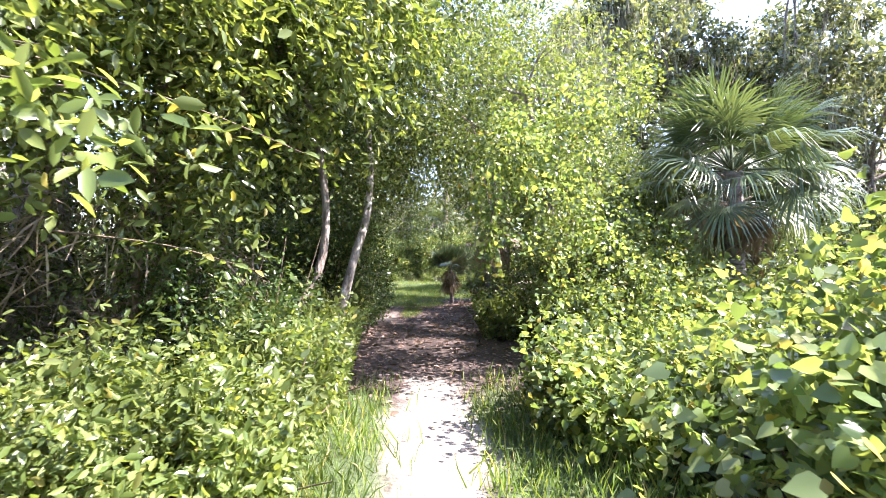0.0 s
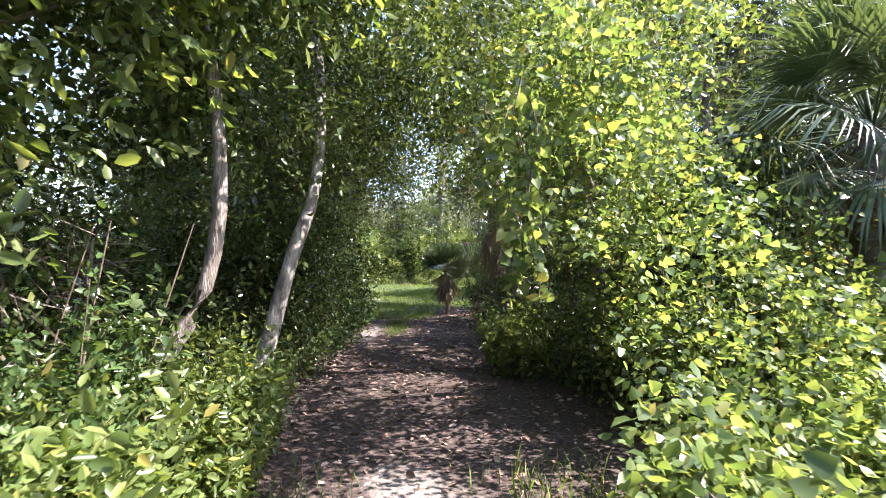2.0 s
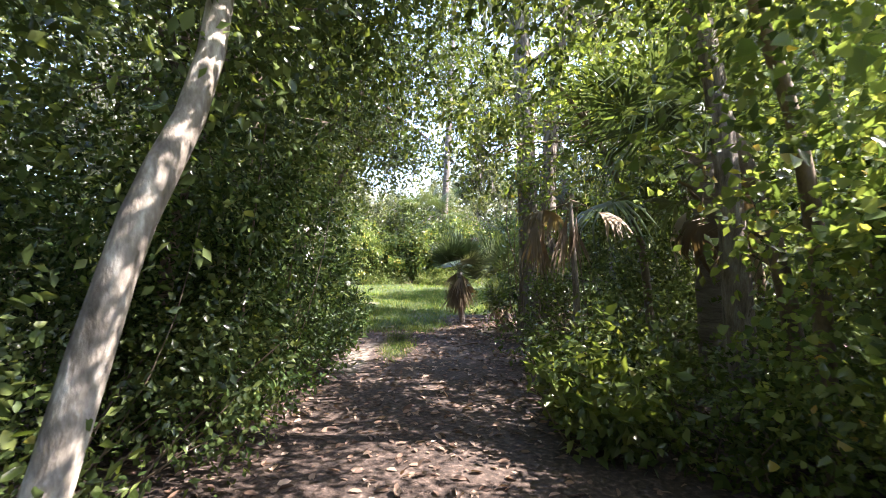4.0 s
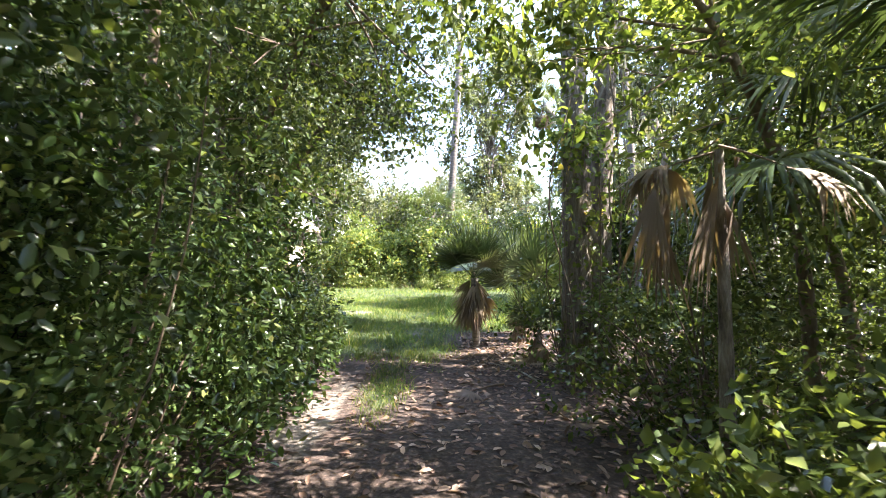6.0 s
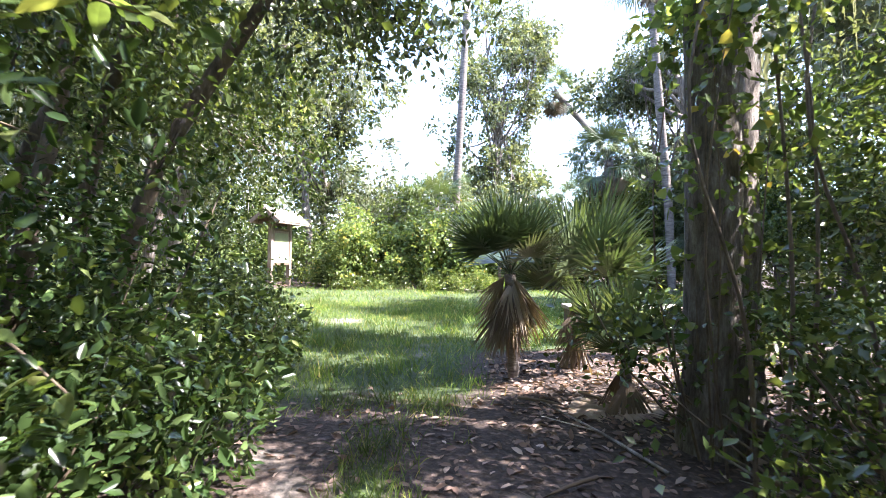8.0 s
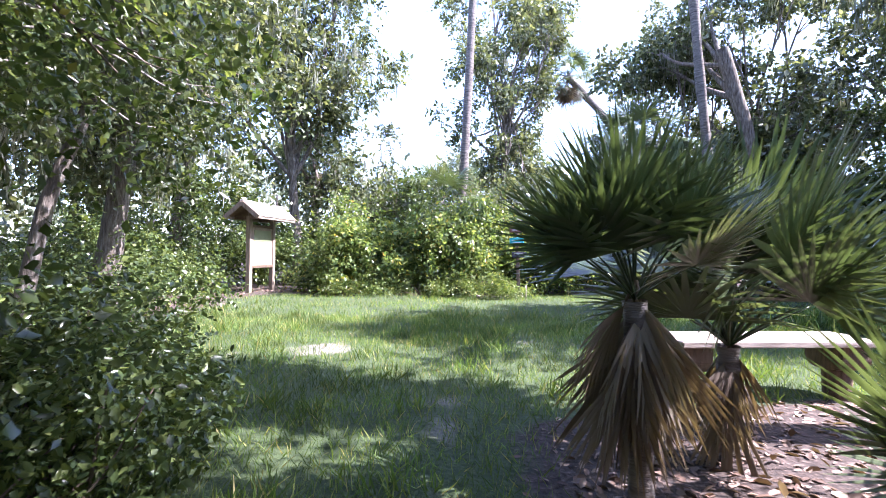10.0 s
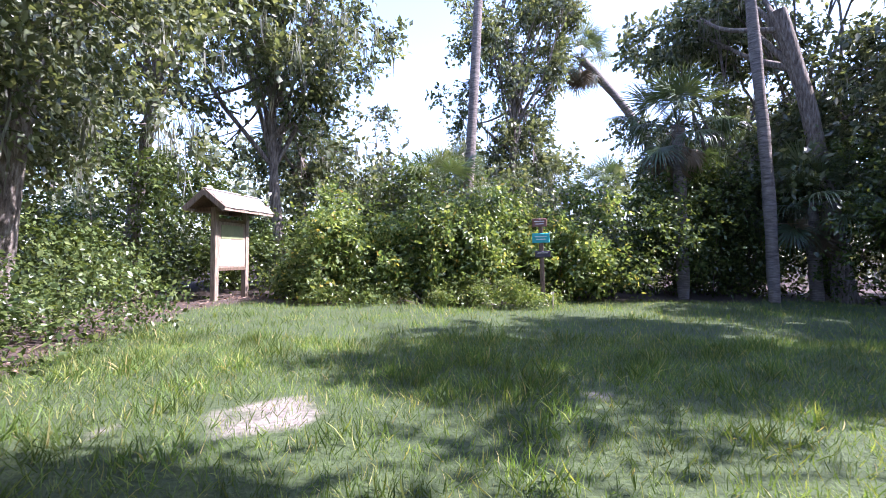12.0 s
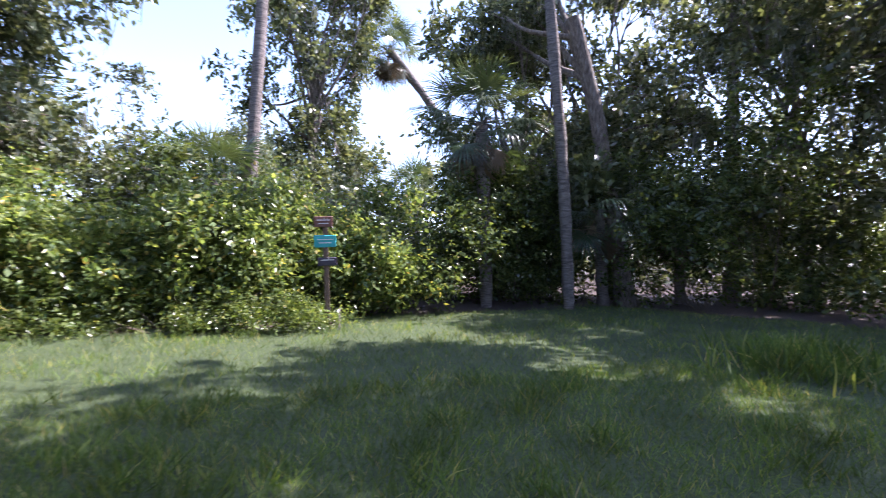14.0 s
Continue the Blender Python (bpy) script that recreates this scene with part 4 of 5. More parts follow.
tree("oak_tree", "big dark oak trunk wrapped in vines", [(1.85, 14.1, -0.05), (1.8, 14.05, 1.8), (1.74, 14.1, 4.0), (1.6, 14.3, 7.0)], 0.17,
     [(1.2, 14.6, 6.8, 1.8, 1.6, 1.0), (2.8, 14.0, 6.4, 1.6, 1.5, 1.0), (3.0, 15.0, 7.6, 1.8, 1.6, 1.2), (3.4, 13.6, 6.0, 1.2, 1.2, 0.8)],
     2400, 8, 0.36, 0.085, "kite", LEAF_OAK, moss=60, group="oaks", thin=0.75)
tree("oak_tree", "dark oak stem standing close behind a bigger trunk", [(2.25, 14.5, -0.05), (2.2, 14.5, 1.8), (2.3, 14.6, 4.0), (2.6, 14.8, 6.0)], 0.15,
     [(3.0, 14.9, 6.4, 1.5, 1.4, 1.0), (4.0, 14.4, 5.4, 1.4, 1.3, 1.0), (3.8, 15.4, 4.0, 1.0, 1.0, 0.8)], 1400, 8, 0.36, 0.085, "kite", LEAF_OAK, moss=40, group="oaks", thin=0.75)
shrub("undergrowth", "shaded undergrowth of thin stems beside the trail", heap(1.35, 4.0, 11.2, 14.4, 0.3, 1.2, 36, (0.25, 0.45)), 2800, 6, 0.28, 0.058, "kite", LEAF_DEEP, 150, "undergrowth", 0.7)
shrub("climbing_vine", "leafy vine climbing the oak trunk", [(1.75, 13.85, 1.0 + 0.45 * k, 0.26, 0.18, 0.3) for k in range(5)], 260, 6, 0.3, 0.06, "heart", LEAF_VINE, 8, "", 0.6, 0.5, category="vine")
shrub("undergrowth", "dark brush below the vine thicket", heap(1.35, 3.6, 8.6, 11.0, 0.3, 1.1, 26, (0.25, 0.45)), 2600, 6, 0.28, 0.06, "kite", LEAF_DEEP, 90, "undergrowth", 0.7)
shrub("undergrowth", "shaded brush between the oak and the bench", heap(2.7, 5.4, 13.6, 15.8, 0.7, 1.7, 18, (0.35, 0.6)), 2400, 6, 0.3, 0.07, "kite", LEAF_DEEP, 40, "undergrowth", 0.6)
shrub("undergrowth", "low bright green sprigs with narrow leaves at the trail edge", heap(1.2, 2.0, 9.4, 11.2, 0.15, 0.42, 9, (0.16, 0.26)), 620, 7, 0.3, 0.11, "kite", LEAF_BRIGHT, 16, "undergrowth", 0.6, 0.1, inner=0)
shrub("undergrowth", "dense green brush behind the oak", heap(3.6, 8.5, 9.5, 15.5, 1.2, 3.2, 30, (0.7, 1.0)), 5200, 7, 0.34, 0.08, "kite", LEAF_DEEP, 40, "undergrowth", 0.6)
sunlit = tree("shade_tree", "sunlit small-leaved tree above the shaded brush", [(2.9, 11.9, -0.05), (2.7, 11.8, 1.6), (2.2, 11.7, 2.6), (1.7, 11.6, 3.2)], 0.05,
     [(0.95, 11.2, 2.45, 0.4, 0.4, 0.35), (1.5, 11.4, 2.3, 0.5, 0.5, 0.45), (2.1, 11.8, 2.5, 0.6, 0.6, 0.5), (1.0, 11.8, 3.0, 0.6, 0.6, 0.45), (1.8, 11.6, 3.2, 0.6, 0.6, 0.5), (2.5, 11.7, 3.2, 0.6, 0.6, 0.5)],
     850, 8, 0.32, 0.075, "oval", LEAF_BRIGHT, STEM, group="shade trees")
leafy_branch(sunlit, [(2.5, 11.6, 2.3), (1.9, 11.6, 2.15), (1.35, 11.5, 1.9)], 16, 0.13, OVAL)
leafy_branch(sunlit, [(2.1, 11.5, 2.7), (1.4, 11.3, 2.5), (0.75, 11.0, 2.3)], 16, 0.12, OVAL)
small_tree("shade_tree", "sunlit leafy tree hanging over the palm", 3.0, 9.6, (-0.7, 0.4), 2.7, 4.6, 1.0, 700, 0.065, LEAF_BRIGHT, "shade trees")
# two low trees, hardly seen, added to keep the sun off the brush
small_tree("shade_tree", "bushy low tree added beside the palm to shade the brush", 3.9, 9.8, (-0.3, 0.1), 1.3, 3.0, 0.9, 1600, 0.07, LEAF_DEEP, "shade trees")
small_tree("shade_tree", "bushy low tree added beyond the dead palm to shade the brush", 4.3, 11.9, (-0.5, 0.1), 2.0, 4.3, 1.1, 2500, 0.075, LEAF_DEEP, "shade trees")
small_tree("shade_tree", "leafy tree between the palms and the oak", 4.4, 13.3, (-0.4, 0.1), 1.7, 4.2, 1.3, 2600, 0.075, LEAF_DEEP, "shade trees", shape="kite")
small_tree("shade_tree", "slender leafy tree at the end of the shaded trail", -2.4, 13.8, (0.2, 0.2), 1.8, 4.6, 1.0, 2000, 0.062, LEAF_MID, "shade trees")
lawn_tree = small_tree("shade_tree", "slender leafy tree by the lawn", -3.0, 15.6, (0.3, 0.2), 1.6, 5.4, 1.3, 3000, 0.065, LEAF_DEEP, "shade trees")
leafy_branch(lawn_tree, [(-2.6, 16.0, 2.9), (-1.9, 16.5, 2.6), (-1.3, 16.7, 2.25)], 16, 0.12, OVAL)
for dy, dz, dx in ((0, 0, 0), (0.3, 0.25, -0.3), (0.1, -0.2, -0.5)):
    np_part("bare_limb", tube(smooth_path([(-2.9, 16.2 + dy, 2.5 + dz), (-2.7 + dx * 0.5, 17.0 + dy, 2.75 + dz), (-2.3 + dx, 17.6 + dy, 2.45 + dz), (-1.95 + dx, 17.8 + dy, 2.5 + dz)], 12), np.linspace(0.012, 0.003, 12), 6, 0.08), BARK_PALE, lawn_tree, "bare pale grey limb")
palm("palmetto", "tall palmetto with dark fan fronds and a brown skirt", [(0.82, 15.72, 0), (0.8, 15.7, 0.5), (0.77, 15.68, 0.98)], 0.05, 22, 0.56, 34, "palmettos", (24, 90), boots=False, skirt=True)
palm("palmetto", "dark fan-leaved palmetto behind the trail edge", [(1.62, 16.45, 0), (1.62, 16.42, 0.3), (1.62, 16.4, 0.65)], 0.06, 22, 0.88, 14, "palmettos", (28, 88), boots=False, skirt=True)
palm("palmetto", "low palmetto sprouting from the leaf litter", [(1.55, 14.8, 0), (1.55, 14.8, 0.2), (1.55, 14.8, 0.32)], 0.04, 11, 0.5, 3, "palmettos", (15, 85), boots=False, skirt=True)
for x, y, r in ((1.22, 12.9, 200), (0.95, 13.6, 120), (1.3, 15.2, 215), (0.75, 15.0, 250)):
    fr = thing("fallen_frond", (x, y, float(ground_z(x, y)) + 0.04), "dry pale palm frond lying on the leaf litter", "palm frond", "fallen fronds")
    ob = new("blade", frond_mesh("fallen_frond", 0.4, 0.45, 24, 75, 0.12, DEAD_FROND, 0.05, 0.0))
    ob.parent = fr
    ob.matrix_local = pose(0, 0, 0, 2, 4, r)

# ---- clearing ----
shrub("vine_mound", "sunlit mound of vines behind the clearing", heap(-3.5, 0.5, 28.0, 30.2, 0.9, 3.05, 46, (0.4, 0.7)) + heap(-4.5, -3.5, 28.2, 29.4, 0.4, 1.1, 8, (0.3, 0.45)), 7200, 7, 0.36, 0.125, "kite", LEAF_VINE, 50, "vine mounds", 0.5, category="vine")
shrub("vine_mound", "tall tangle of vines behind the sign post", heap(0.3, 4.4, 28.6, 30.8, 0.8, 3.2, 44, (0.4, 0.65)), 5600, 7, 0.36, 0.12, "kite", LEAF_VINE, 50, "vine mounds", 0.5, category="vine")
shrub("vine_mound", "pale grassy vines at the lawn's edge", heap(-3.4, 3.2, 27.1, 27.8, 0.12, 0.5, 30, (0.18, 0.34)), 1900, 7, 0.26, 0.07, "oval", LEAF_BRIGHT, 20, "vine mounds", 0.6, category="vine")
shrub("forest_edge", "dark shrubs below the forest edge", heap(5.6, 10.5, 29.8, 33, 1.2, 4.0, 26, (0.9, 1.3)), 6000, 7, 0.42, 0.12, "kite", LEAF_DEEP, 40, "forest edge", 0.6)
shrub("forest_edge", "shaded brush along the side of the clearing", heap(10.0, 18.5, 25.5, 31, 1.4, 6.0, 40, (0.9, 1.5)), 7600, 7, 0.45, 0.13, "kite", LEAF_DEEP, 40, "forest edge", 0.6)
shrub("forest_edge", "shaded brush closing the far side of the clearing", heap(14.0, 19, 14.0, 25.5, 1.6, 4.5, 26, (0.9, 1.5)), 3000, 7, 0.45, 0.14, "kite", LEAF_DEEP, 20, "forest edge", 0.6)
shrub("forest_edge", "leafy shaded undergrowth behind the information board", heap(-14, -7.2, 26, 34, 0.8, 4.2, 36, (0.8, 1.3)), 7000, 7, 0.4, 0.13, "kite", LEAF_DEEP, 40, "forest edge", 0.6)
shrub("forest_edge", "leafy undergrowth beside the lawn", heap(-8.5, -4.3, 17.2, 23.5, 0.4, 1.5, 30, (0.5, 0.9)), 4600, 7, 0.32, 0.075, "kite", LEAF_DEEP, 40, "forest edge", 0.6)
shrub("forest_edge", "dark brush behind the vine mound", heap(-8, -0.5, 31, 35, 1.2, 4.2, 26, (0.8, 1.2)), 4600, 7, 0.42, 0.14, "kite", LEAF_DEEP, 10, "forest edge", 0.6)
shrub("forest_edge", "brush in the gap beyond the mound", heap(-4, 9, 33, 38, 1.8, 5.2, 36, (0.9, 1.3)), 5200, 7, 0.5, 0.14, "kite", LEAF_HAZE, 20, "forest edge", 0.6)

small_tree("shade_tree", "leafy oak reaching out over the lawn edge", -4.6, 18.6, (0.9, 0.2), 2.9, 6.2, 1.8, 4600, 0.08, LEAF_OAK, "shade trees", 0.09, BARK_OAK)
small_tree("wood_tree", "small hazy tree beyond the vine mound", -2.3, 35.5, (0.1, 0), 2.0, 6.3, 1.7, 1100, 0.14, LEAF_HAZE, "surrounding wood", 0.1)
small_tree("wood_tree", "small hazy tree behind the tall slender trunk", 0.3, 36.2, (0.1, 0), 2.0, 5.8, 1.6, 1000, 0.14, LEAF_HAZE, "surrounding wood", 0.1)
OAKS = [(-5.6, 32.5, -0.3, 2.5, 14, 3.2, 28, "tall oak with grey-green leaves and hanging moss"),
        (-9.2, 30.0, 0.6, 3.8, 12, 3.2, 20, "mossy oak shading the information board"),
        (-6.4, 22.6, 0.6, 3.0, 9, 2.2, 14, "leafy oak leaning over the lawn edge"),
        (-11, 24.0, 0.5, 3.0, 12, 3.6, 18, "broad oak in the shaded wood"),
        (-6.5, 17.0, 0.7, 3.0, 10, 3.0, 16, "broad oak beside the trail's end"),
        (9.7, 33.0, -0.3, 2.0, 9.0, 2.8, 26, "dense dark oak at the forest edge"),
        (12.5, 32.0, -0.4, 2.0, 12, 3.8, 30, "dense dark oak behind the lawn"),
        (17.0, 28.0, -0.6, 2.0, 12, 3.8, 30, "dark oak overhanging the lawn"),
        (18.5, 21.0, -0.6, 3.0, 12, 3.6, 18, "dark oak at the side of the clearing"),
        (14.5, 20.5, -0.3, 5, 13, 2.8, 18, "oak leaning towards the lawn"),
        # this oak and the slim one below are added as shade casters
        (15.0, 24.2, -0.3, 5, 11.5, 2.8, 18, "oak with a high crown added to shade the lawn"),
        (5.6, 16.6, -0.1, 7.0, 10.2, 1.3, 5, "slim oak with a small high crown added to shade the lawn"),
        (10.8, 21.6, -0.3, 5.5, 12.5, 2.6, 16, "high-crowned oak shading the lawn"),
        (3.0, 39.0, 0.1, 4.5, 16, 3.0, 30, "tall oak draped in grey moss against the sky"),
        (16.0, 30.0, 0.1, 9.0, 17, 2.6, 9, "tall mossy oak standing above the palms"),
        (-14, 15.0, 0.3, 2.0, 12, 3.8, 16, "broad oak deep in the wood"),
        (-12, 8.0, 0.3, 2.0, 11, 3.6, 14, "broad oak behind the hedge")]
for x, y, lean, z0, z1, r, nb, lab in OAKS:
    tree("oak_tree", lab, [(x, y, -0.05), (x + lean * 0.3, y, z0 * 0.6), (x + lean, y, z0 + 1), (x + lean * 1.5, y, (z0 + z1) / 2)], 0.24,
         crown(x + lean, y, z0, z1, r, nb), (105 * nb + 700) * (2 if -8 < x < 0 and y < 25 else 1), 8, 0.55, 0.125 if -8 < x < 0 and y < 25 else 0.22, "kite", LEAF_OAK, moss=150, group="oaks", deep=0.55)
tree("pine_trunk", "tall straight slender trunk rising behind the vines", [(0.6, 34, -0.05), (0.75, 34, 4), (0.95, 34, 8), (1.25, 34, 16)], 0.2, crown(1.25, 34, 14, 17, 1.6, 5), 500, 8, 0.5, 0.15, "kite", LEAF_OAK, BARK_PALM, limbs=False, thin=0.8)
palm("tall_palm", "tall slim palm trunk at the forest edge", [(8.5, 28.8, -0.05), (8.35, 28.8, 3.0), (8.0, 28.9, 7.0), (7.6, 29, 12)], 0.14, 22, 1.3, 8, "tall palms", (-45, 75))
tree("dark_trunk", "dark leaning trunk in the forest edge", [(10.7, 29.2, -0.05), (10.3, 29.2, 2.5), (9.7, 29.3, 5.6), (9.0, 29.4, 8.0)], 0.24, crown(9.4, 31, 8, 11, 2.0, 5), 600, 8, 0.5, 0.14, "kite", LEAF_OAK, thin=0.8)
palm("tall_palm", "palm leaning out over the gap in the trees", [(13.5, 42, -0.05), (11.5, 41.8, 6.0), (9.2, 41.6, 9.3), (7.0, 41.5, 11.5)], 0.19, 24, 1.35, 14, "tall palms", (-50, 75))
for x, y, h, sc in ((6.6, 30.2, 5.0, 1.3), (-0.2, 33.2, 3.4, 1.35), (9.9, 29.4, 2.7, 1.2), (12.4, 29.0, 2.4, 1.2), (7.5, 50, 6.0, 1.6), (5.0, 54, 5.4, 1.6), (10.5, 48, 5.5, 1.6), (2.2, 47, 5.0, 1.6), (-6, 36, 5.5, 1.4)):
    palm("tall_palm", "cabbage palm with a round head of fan fronds", [(x + 0.2, y, -0.05), (x + 0.1, y, h * 0.5), (x, y, h)], 0.16, 24, sc, 8, "tall palms", (-45, 80))
# wood all round; the thinner trees at the back are unseen, only block light
for i in range(34):
    a = i / 34 * 2 * math.pi + rng.uniform(-0.05, 0.05)
    d = rng.uniform(38, 52) if math.cos(a) > 0.2 else rng.uniform(24, 34)
    x, y = 2 + d * math.sin(a), 16 + d * math.cos(a)
    top = rng.uniform(7, 9) if abs(math.sin(a)) < 0.3 and math.cos(a) > 0 else rng.uniform(10, 15)
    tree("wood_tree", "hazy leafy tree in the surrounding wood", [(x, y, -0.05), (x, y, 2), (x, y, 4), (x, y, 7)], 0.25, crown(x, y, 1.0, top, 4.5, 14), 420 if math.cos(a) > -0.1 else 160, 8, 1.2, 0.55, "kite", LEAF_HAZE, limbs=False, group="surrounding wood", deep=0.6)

# the wood's lower growth, all round
ang = rng.uniform(0, 2 * math.pi, 30000)
dist = np.where(np.cos(ang) > 0.2, rng.uniform(24, 34, 30000), rng.uniform(20, 28, 30000)) + rng.uniform(-2, 2, 30000)
P = np.stack([2 + dist * np.sin(ang), 18 + dist * np.cos(ang), 5.2 * rng.random(30000) ** 1.2 * (1 + 0.3 * np.sin(ang * 23)) + 0.05], 1)
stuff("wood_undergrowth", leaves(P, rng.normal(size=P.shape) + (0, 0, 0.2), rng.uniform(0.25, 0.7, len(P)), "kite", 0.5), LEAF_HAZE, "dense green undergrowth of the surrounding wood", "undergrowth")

# sticks and loose stems
for i in range(16):
    x, y = ((1.3 + 1.4 * rng.random(), 11 + 4.2 * rng.random()) if i < 9 else (-2.4 + 1.2 * rng.random(), 9.5 + 5 * rng.random()))
    a, L = rng.uniform(0, 3.14), rng.uniform(0.4, 1.3)
    z = float(ground_z(x, y))
    t = thing("fallen_branch", (x, y, z), "thin grey dead branch lying on the leaf litter", "branch", "fallen branches")
    e = np.array((math.cos(a), math.sin(a), 0.0)) * L
    p = np.array((x, y, z + 0.012))
    np_part("branch", tube(smooth_path([p, p + e * 0.5 + (0.05, -0.04, 0.03), p + e + (0, 0, 0.05 + 0.1 * (i % 3))], 7), np.linspace(0.012, 0.005, 7), 6, 0.06), BARK_PALE, t)
    np_part("twig", tube(smooth_path([p + e * 0.5 + (0.05, -0.04, 0.03), p + e * 0.7 + (-e[1] * 0.2, e[0] * 0.2, 0.08)], 4), np.linspace(0.006, 0.003, 4), 5), BARK_PALE, t)
for i in range(4):
    x, y = 1.6 + 0.2 * i, 13.3 + 0.12 * (i % 3)
    t = thing("liana", (x, y, 0), "thin brown liana looping up beside the oak", "vine", "lianas")
    top = 3.2 + 0.25 * (i % 3)
    pts = [(x, y, -0.03), (x + 0.12 * math.sin(i), y + 0.05, 0.9), (x - 0.32 * math.cos(i * 2), y + 0.2, 1.9), (x + 0.1, y + 0.4, top), (1.75, 14.0, top + 1.0)]
    np_part("stem", tube(smooth_path(pts, 16), np.linspace(0.012, 0.006, 16), 6), STEM, t)
for i in range(5):
    x, y = -1.75 + 0.2 * i, 6.0 + 0.5 * ((i * 7) % 3) / 2
    t = thing("bare_sapling", (x, y, float(ground_z(x, y))), "thin bare brown stem in the undergrowth", "sapling", "bare stems")
    np_part("stem", tube(smooth_path([(x, y, -0.05), (x + 0.05 * math.sin(i), y, 0.8), (x + 0.3 * math.sin(i * 2.2), y + 0.1, 1.6)], 8), np.linspace(0.009, 0.003, 8), 5), STEM, t)
    np_part("twig", tube(smooth_path([(x + 0.05 * math.sin(i), y, 0.8), (x + 0.35 * math.cos(i * 1.7), y - 0.1, 1.3)], 5), np.linspace(0.005, 0.002, 5), 5), STEM, t)


# ---- information board, sign post, bench ----
def board():
    """A roofed notice board on two posts; local x runs along the board, y to its back."""
    t = thing("information_board", (-5.78, 28.02, -0.03), "wooden notice board under a small shingled gable roof", "notice board")
    t.rotation_euler = (0, 0, radians(78))
    for x in (-0.05, 1.2):
        part("post", box_bm((0.14, 0.14, 2.3), (x, 0, 1.15), 0.008), WOOD, t)
    panel = part("panel", box_bm((1.1, 0.05, 1.2), (0.575, -0.02, 1.4), 0.005), WOOD, t)
    for z in (0.79, 2.01):
        part("rail", box_bm((1.11, 0.09, 0.08), (0.575, -0.02, z), 0.006), WOOD_DARK, t)
    # the roof's shade on the panel's top is put into the map's dark colour
    part("map_sheet", box_bm((0.9, 0.008, 0.34), (0.575, -0.05, 1.72), 0), MAP_GREEN, t, "green printed map sheet, darkened for the roof's shade")
    notice = part("notice_sheet", box_bm((1.0, 0.008, 0.66), (0.575, -0.05, 1.2), 0), PAPER, t, "white notice sheet with faded print")
    for x, z, w, h in ((0.4, 1.25, 0.05, 0.2), (0.66, 1.28, 0.1, 0.08), (0.72, 1.1, 0.12, 0.05), (0.46, 1.08, 0.06, 0.06)):
        part("print", box_bm((w, 0.004, h), (x, -0.058, z), 0), INK, notice)
    part("ridge_beam", box_bm((1.9, 0.07, 0.14), (0.6, 0, 2.55), 0.006), WOOD_DARK, t)
    for x in (-0.05, 1.2):
        part("cross_beam", box_bm((0.09, 0.95, 0.1), (x, 0, 2.25), 0.006), WOOD_DARK, t)
        part("king_post", box_bm((0.09, 0.09, 0.26), (x, 0, 2.42), 0.006), WOOD_DARK, t)
    slope, pitch = 0.68, 38.0
    for s in (-1, 1):
        tilt = Matrix.Rotation(radians(-s * pitch), 4, "X")
        mid = Vector((0.6, s * slope * 0.5 * math.cos(radians(pitch)), 2.68 - slope * 0.5 * math.sin(radians(pitch))))
        deck = part("roof_slope", box_bm((2.1, slope, 0.03), mid, 0.004, tilt), WOOD_DARK, t)
        for e in (-0.46, 1.66):
            part("barge_board", box_bm((0.035, slope + 0.02, 0.13), mid + Vector((e - 0.6, 0, -0.03)), 0.004, tilt), WOOD, t)
        part("fascia", box_bm((2.1, 0.03, 0.09), (0.6, s * (slope * math.cos(radians(pitch)) - 0.012), 2.66 - slope * math.sin(radians(pitch))), 0.004), WOOD, t)
        for row in range(5):
            for c in range(12):
                w = 0.168
                sh = new("shingle", SHINGLES[(row * 5 + c * 3) % 4])
                sh.parent = deck
                p = Vector((-0.34 + 0.172 * c + (0.06 if row % 2 else 0), 0, 0.026 + 0.004 * (c % 2)))
                along = s * (slope * (0.5 - (row + 0.35) / 5))
                sh.matrix_local = Matrix.Translation(mid) @ tilt @ pose(p.x - 0.55, -along, p.z, -s * 3 + (c * 7 % 3 - 1) * 0.6, 0, (c * 5 % 4 - 1.5) * 0.7)
    part("ridge_cap", box_bm((2.12, 0.12, 0.03), (0.6, 0, 2.72), 0.008), SHINGLE, t)
    return t


SHINGLES = []
for i in range(4):
    bm = box_bm((0.16 + 0.006 * (i % 2), 0.185 + 0.008 * i, 0.012), (0, 0, 0), 0.002)
    me = bpy.data.meshes.new("shingle")
    bm.to_mesh(me)
    bm.free()
    me.materials.append(SHINGLE)
    SHINGLES.append(me)
board()


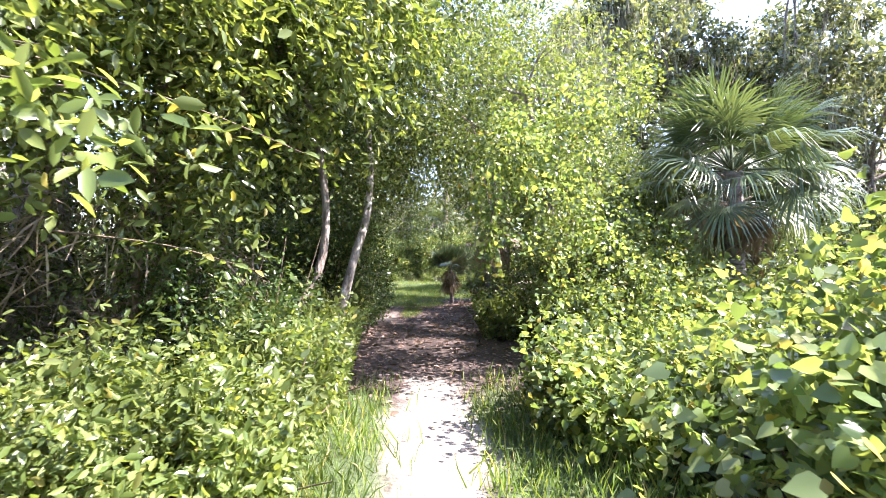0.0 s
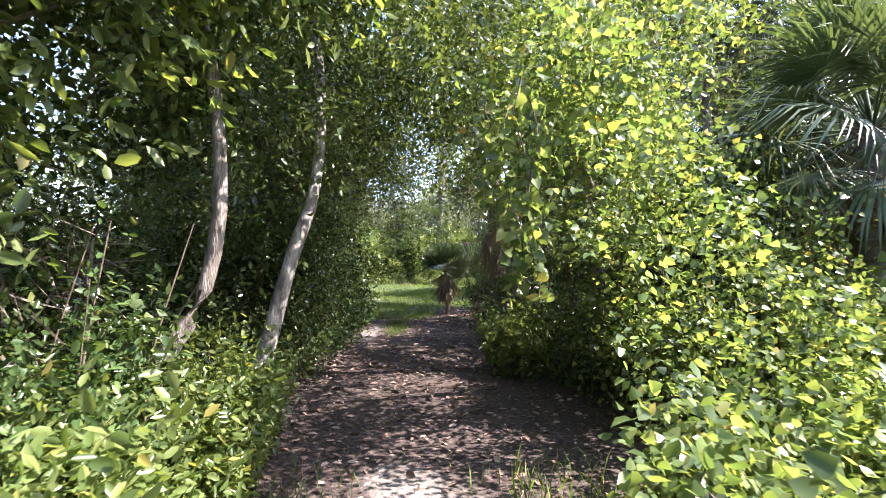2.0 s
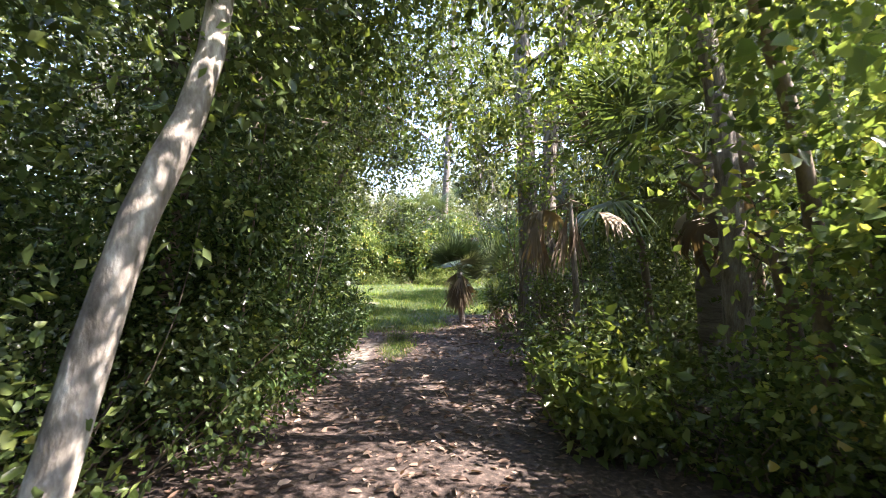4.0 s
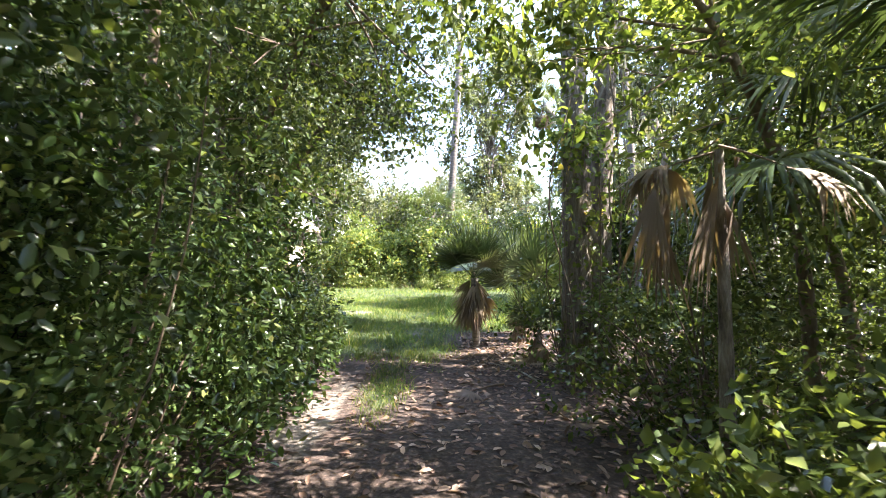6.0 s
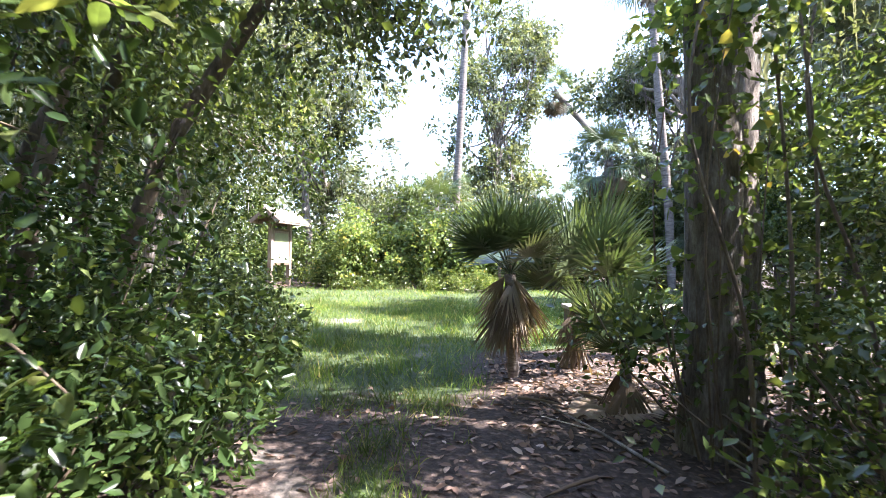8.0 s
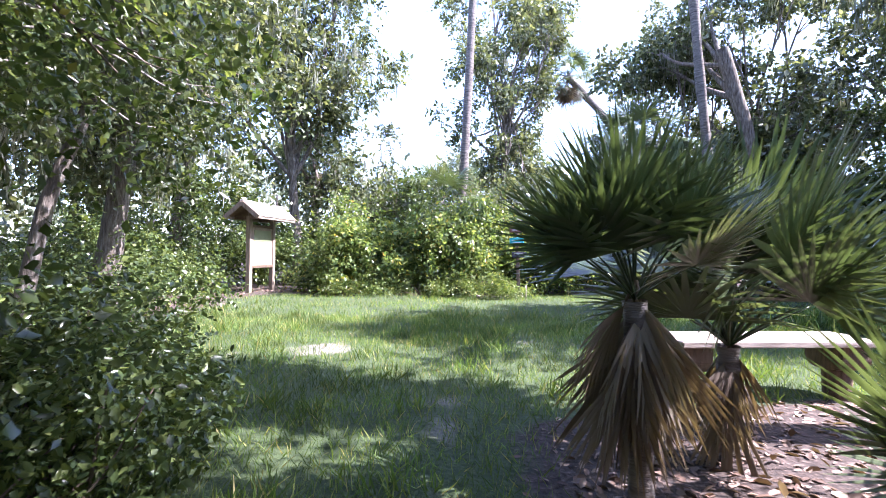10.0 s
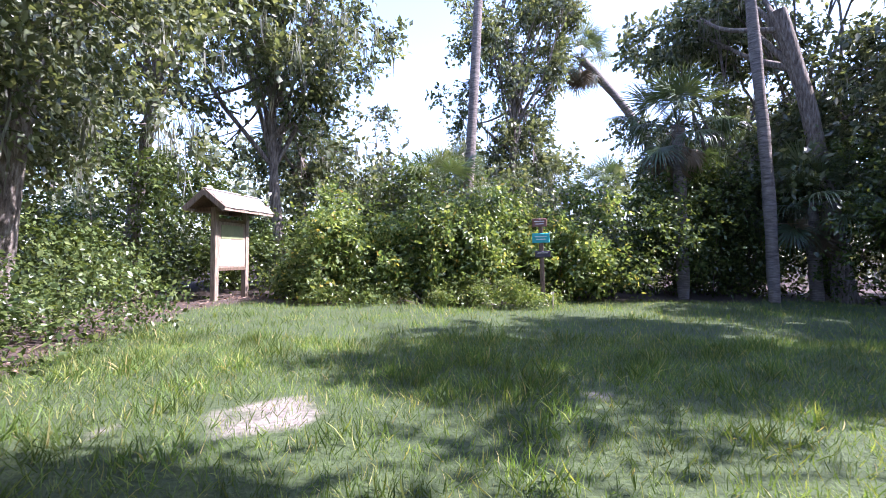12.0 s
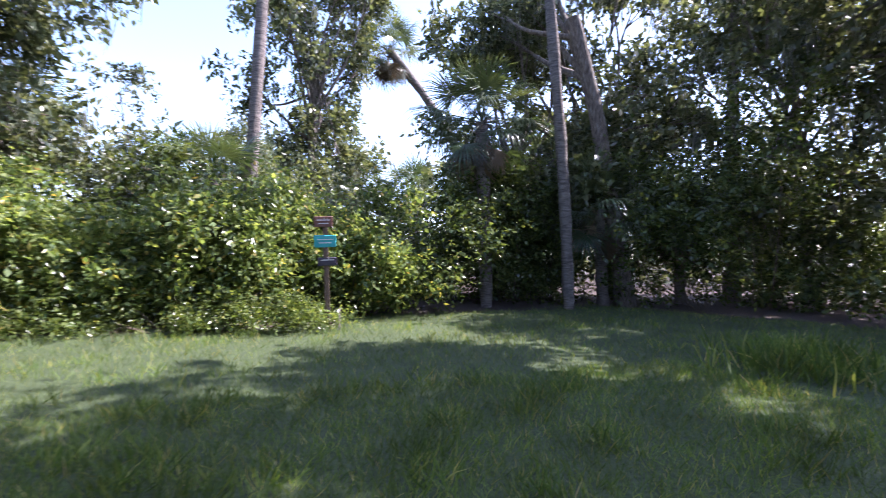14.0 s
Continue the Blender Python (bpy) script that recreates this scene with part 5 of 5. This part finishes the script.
def sign_post():
    t = thing("sign_post", (2.06, 27.15, -0.03), "wooden post with brown, teal and dark trail signs", "sign post")
    t.rotation_euler = (0, radians(-2.5), radians(-4))
    part("post", box_bm((0.09, 0.09, 2.05), (0, 0, 1.02), 0.006), WOOD_DARK, t)
    for z, w, h, mat, lab, x, rows in ((1.95, 0.33, 0.19, SIGN_BROWN, "brown sign with pale lettering", -0.03, 2), (1.6, 0.39, 0.22, SIGN_TEAL, "teal sign board", -0.01, 2), (1.23, 0.34, 0.15, SIGN_NAVY, "dark sign with rounded ends", 0.02, 1)):
        sg = part("sign", box_bm((w, 0.022, h), (x, -0.06, z), 0.01), mat, t, lab)
        for r in range(rows):
            part("lettering", box_bm((w * (0.7 - 0.15 * r), 0.004, 0.018), (x, -0.073, z + 0.03 - 0.06 * r), 0), SIGN_MARK, sg)
        for sx in (-0.02, 0.04):
            bm = bmesh.new()
            bmesh.ops.create_cone(bm, cap_ends=True, segments=8, radius1=0.009, radius2=0.007, depth=0.01, matrix=Matrix.Translation((sx, -0.076, z + h * 0.32)) @ Matrix.Rotation(radians(90), 4, "X"))
            part("screw", bm, METAL, sg)
    stake = thing("trail_stake", (2.22, 26.9, -0.03), "short pale stake in the grass below the sign", "stake")
    part("stake", box_bm((0.03, 0.03, 0.42), (0, 0, 0.2), 0.004), BENCH_TOP, stake)


sign_post()


def bench():
    t = thing("bench", (2.68, 17.72, -0.115), "low wooden bench with a pale plank seat on carved dark legs", "bench")
    t.rotation_euler = (0, 0, radians(4))
    for i, y in enumerate((-0.131, 0.131)):
        part("seat_plank", box_bm((1.72, 0.255, 0.055), (0.0, y, 0.585 + 0.004 * i), 0.008), BENCH_TOP, t, "sun-bleached plank")
    for x in (-0.7, 0.7):
        bm = bmesh.new()
        prof = [(-0.2, 0.56), (0.2, 0.56), (0.2, 0.42), (0.17, 0.36), (0.1, 0.33), (-0.1, 0.33), (-0.17, 0.36), (-0.2, 0.42)]
        for sx in (-0.14, 0.14):
            for py, pz in prof:
                bm.verts.new((x + sx, py, pz))
        bm.verts.ensure_lookup_table()
        n = len(prof)
        bm.faces.new(bm.verts[:n][::-1])
        bm.faces.new(bm.verts[n:])
        for i in range(n):
            bm.faces.new((bm.verts[i], bm.verts[(i + 1) % n], bm.verts[n + (i + 1) % n], bm.verts[n + i]))
        bmesh.ops.recalc_face_normals(bm, faces=bm.faces)
        bmesh.ops.bevel(bm, geom=list(bm.edges), offset=0.012, segments=2, affect="EDGES")
        part("bracket", bm, WOOD_DARK, t)
        bm = bmesh.new()
        bmesh.ops.create_cone(bm, cap_ends=True, segments=14, radius1=0.105, radius2=0.115, depth=0.28, matrix=Matrix.Translation((x, 0, 0.2)))
        bmesh.ops.bevel(bm, geom=[e for e in bm.edges if len(e.link_faces) == 2 and e.calc_face_angle(0) > 0.8], offset=0.015, segments=2, affect="EDGES")
        part("leg", bm, WOOD_DARK, t)


bench()
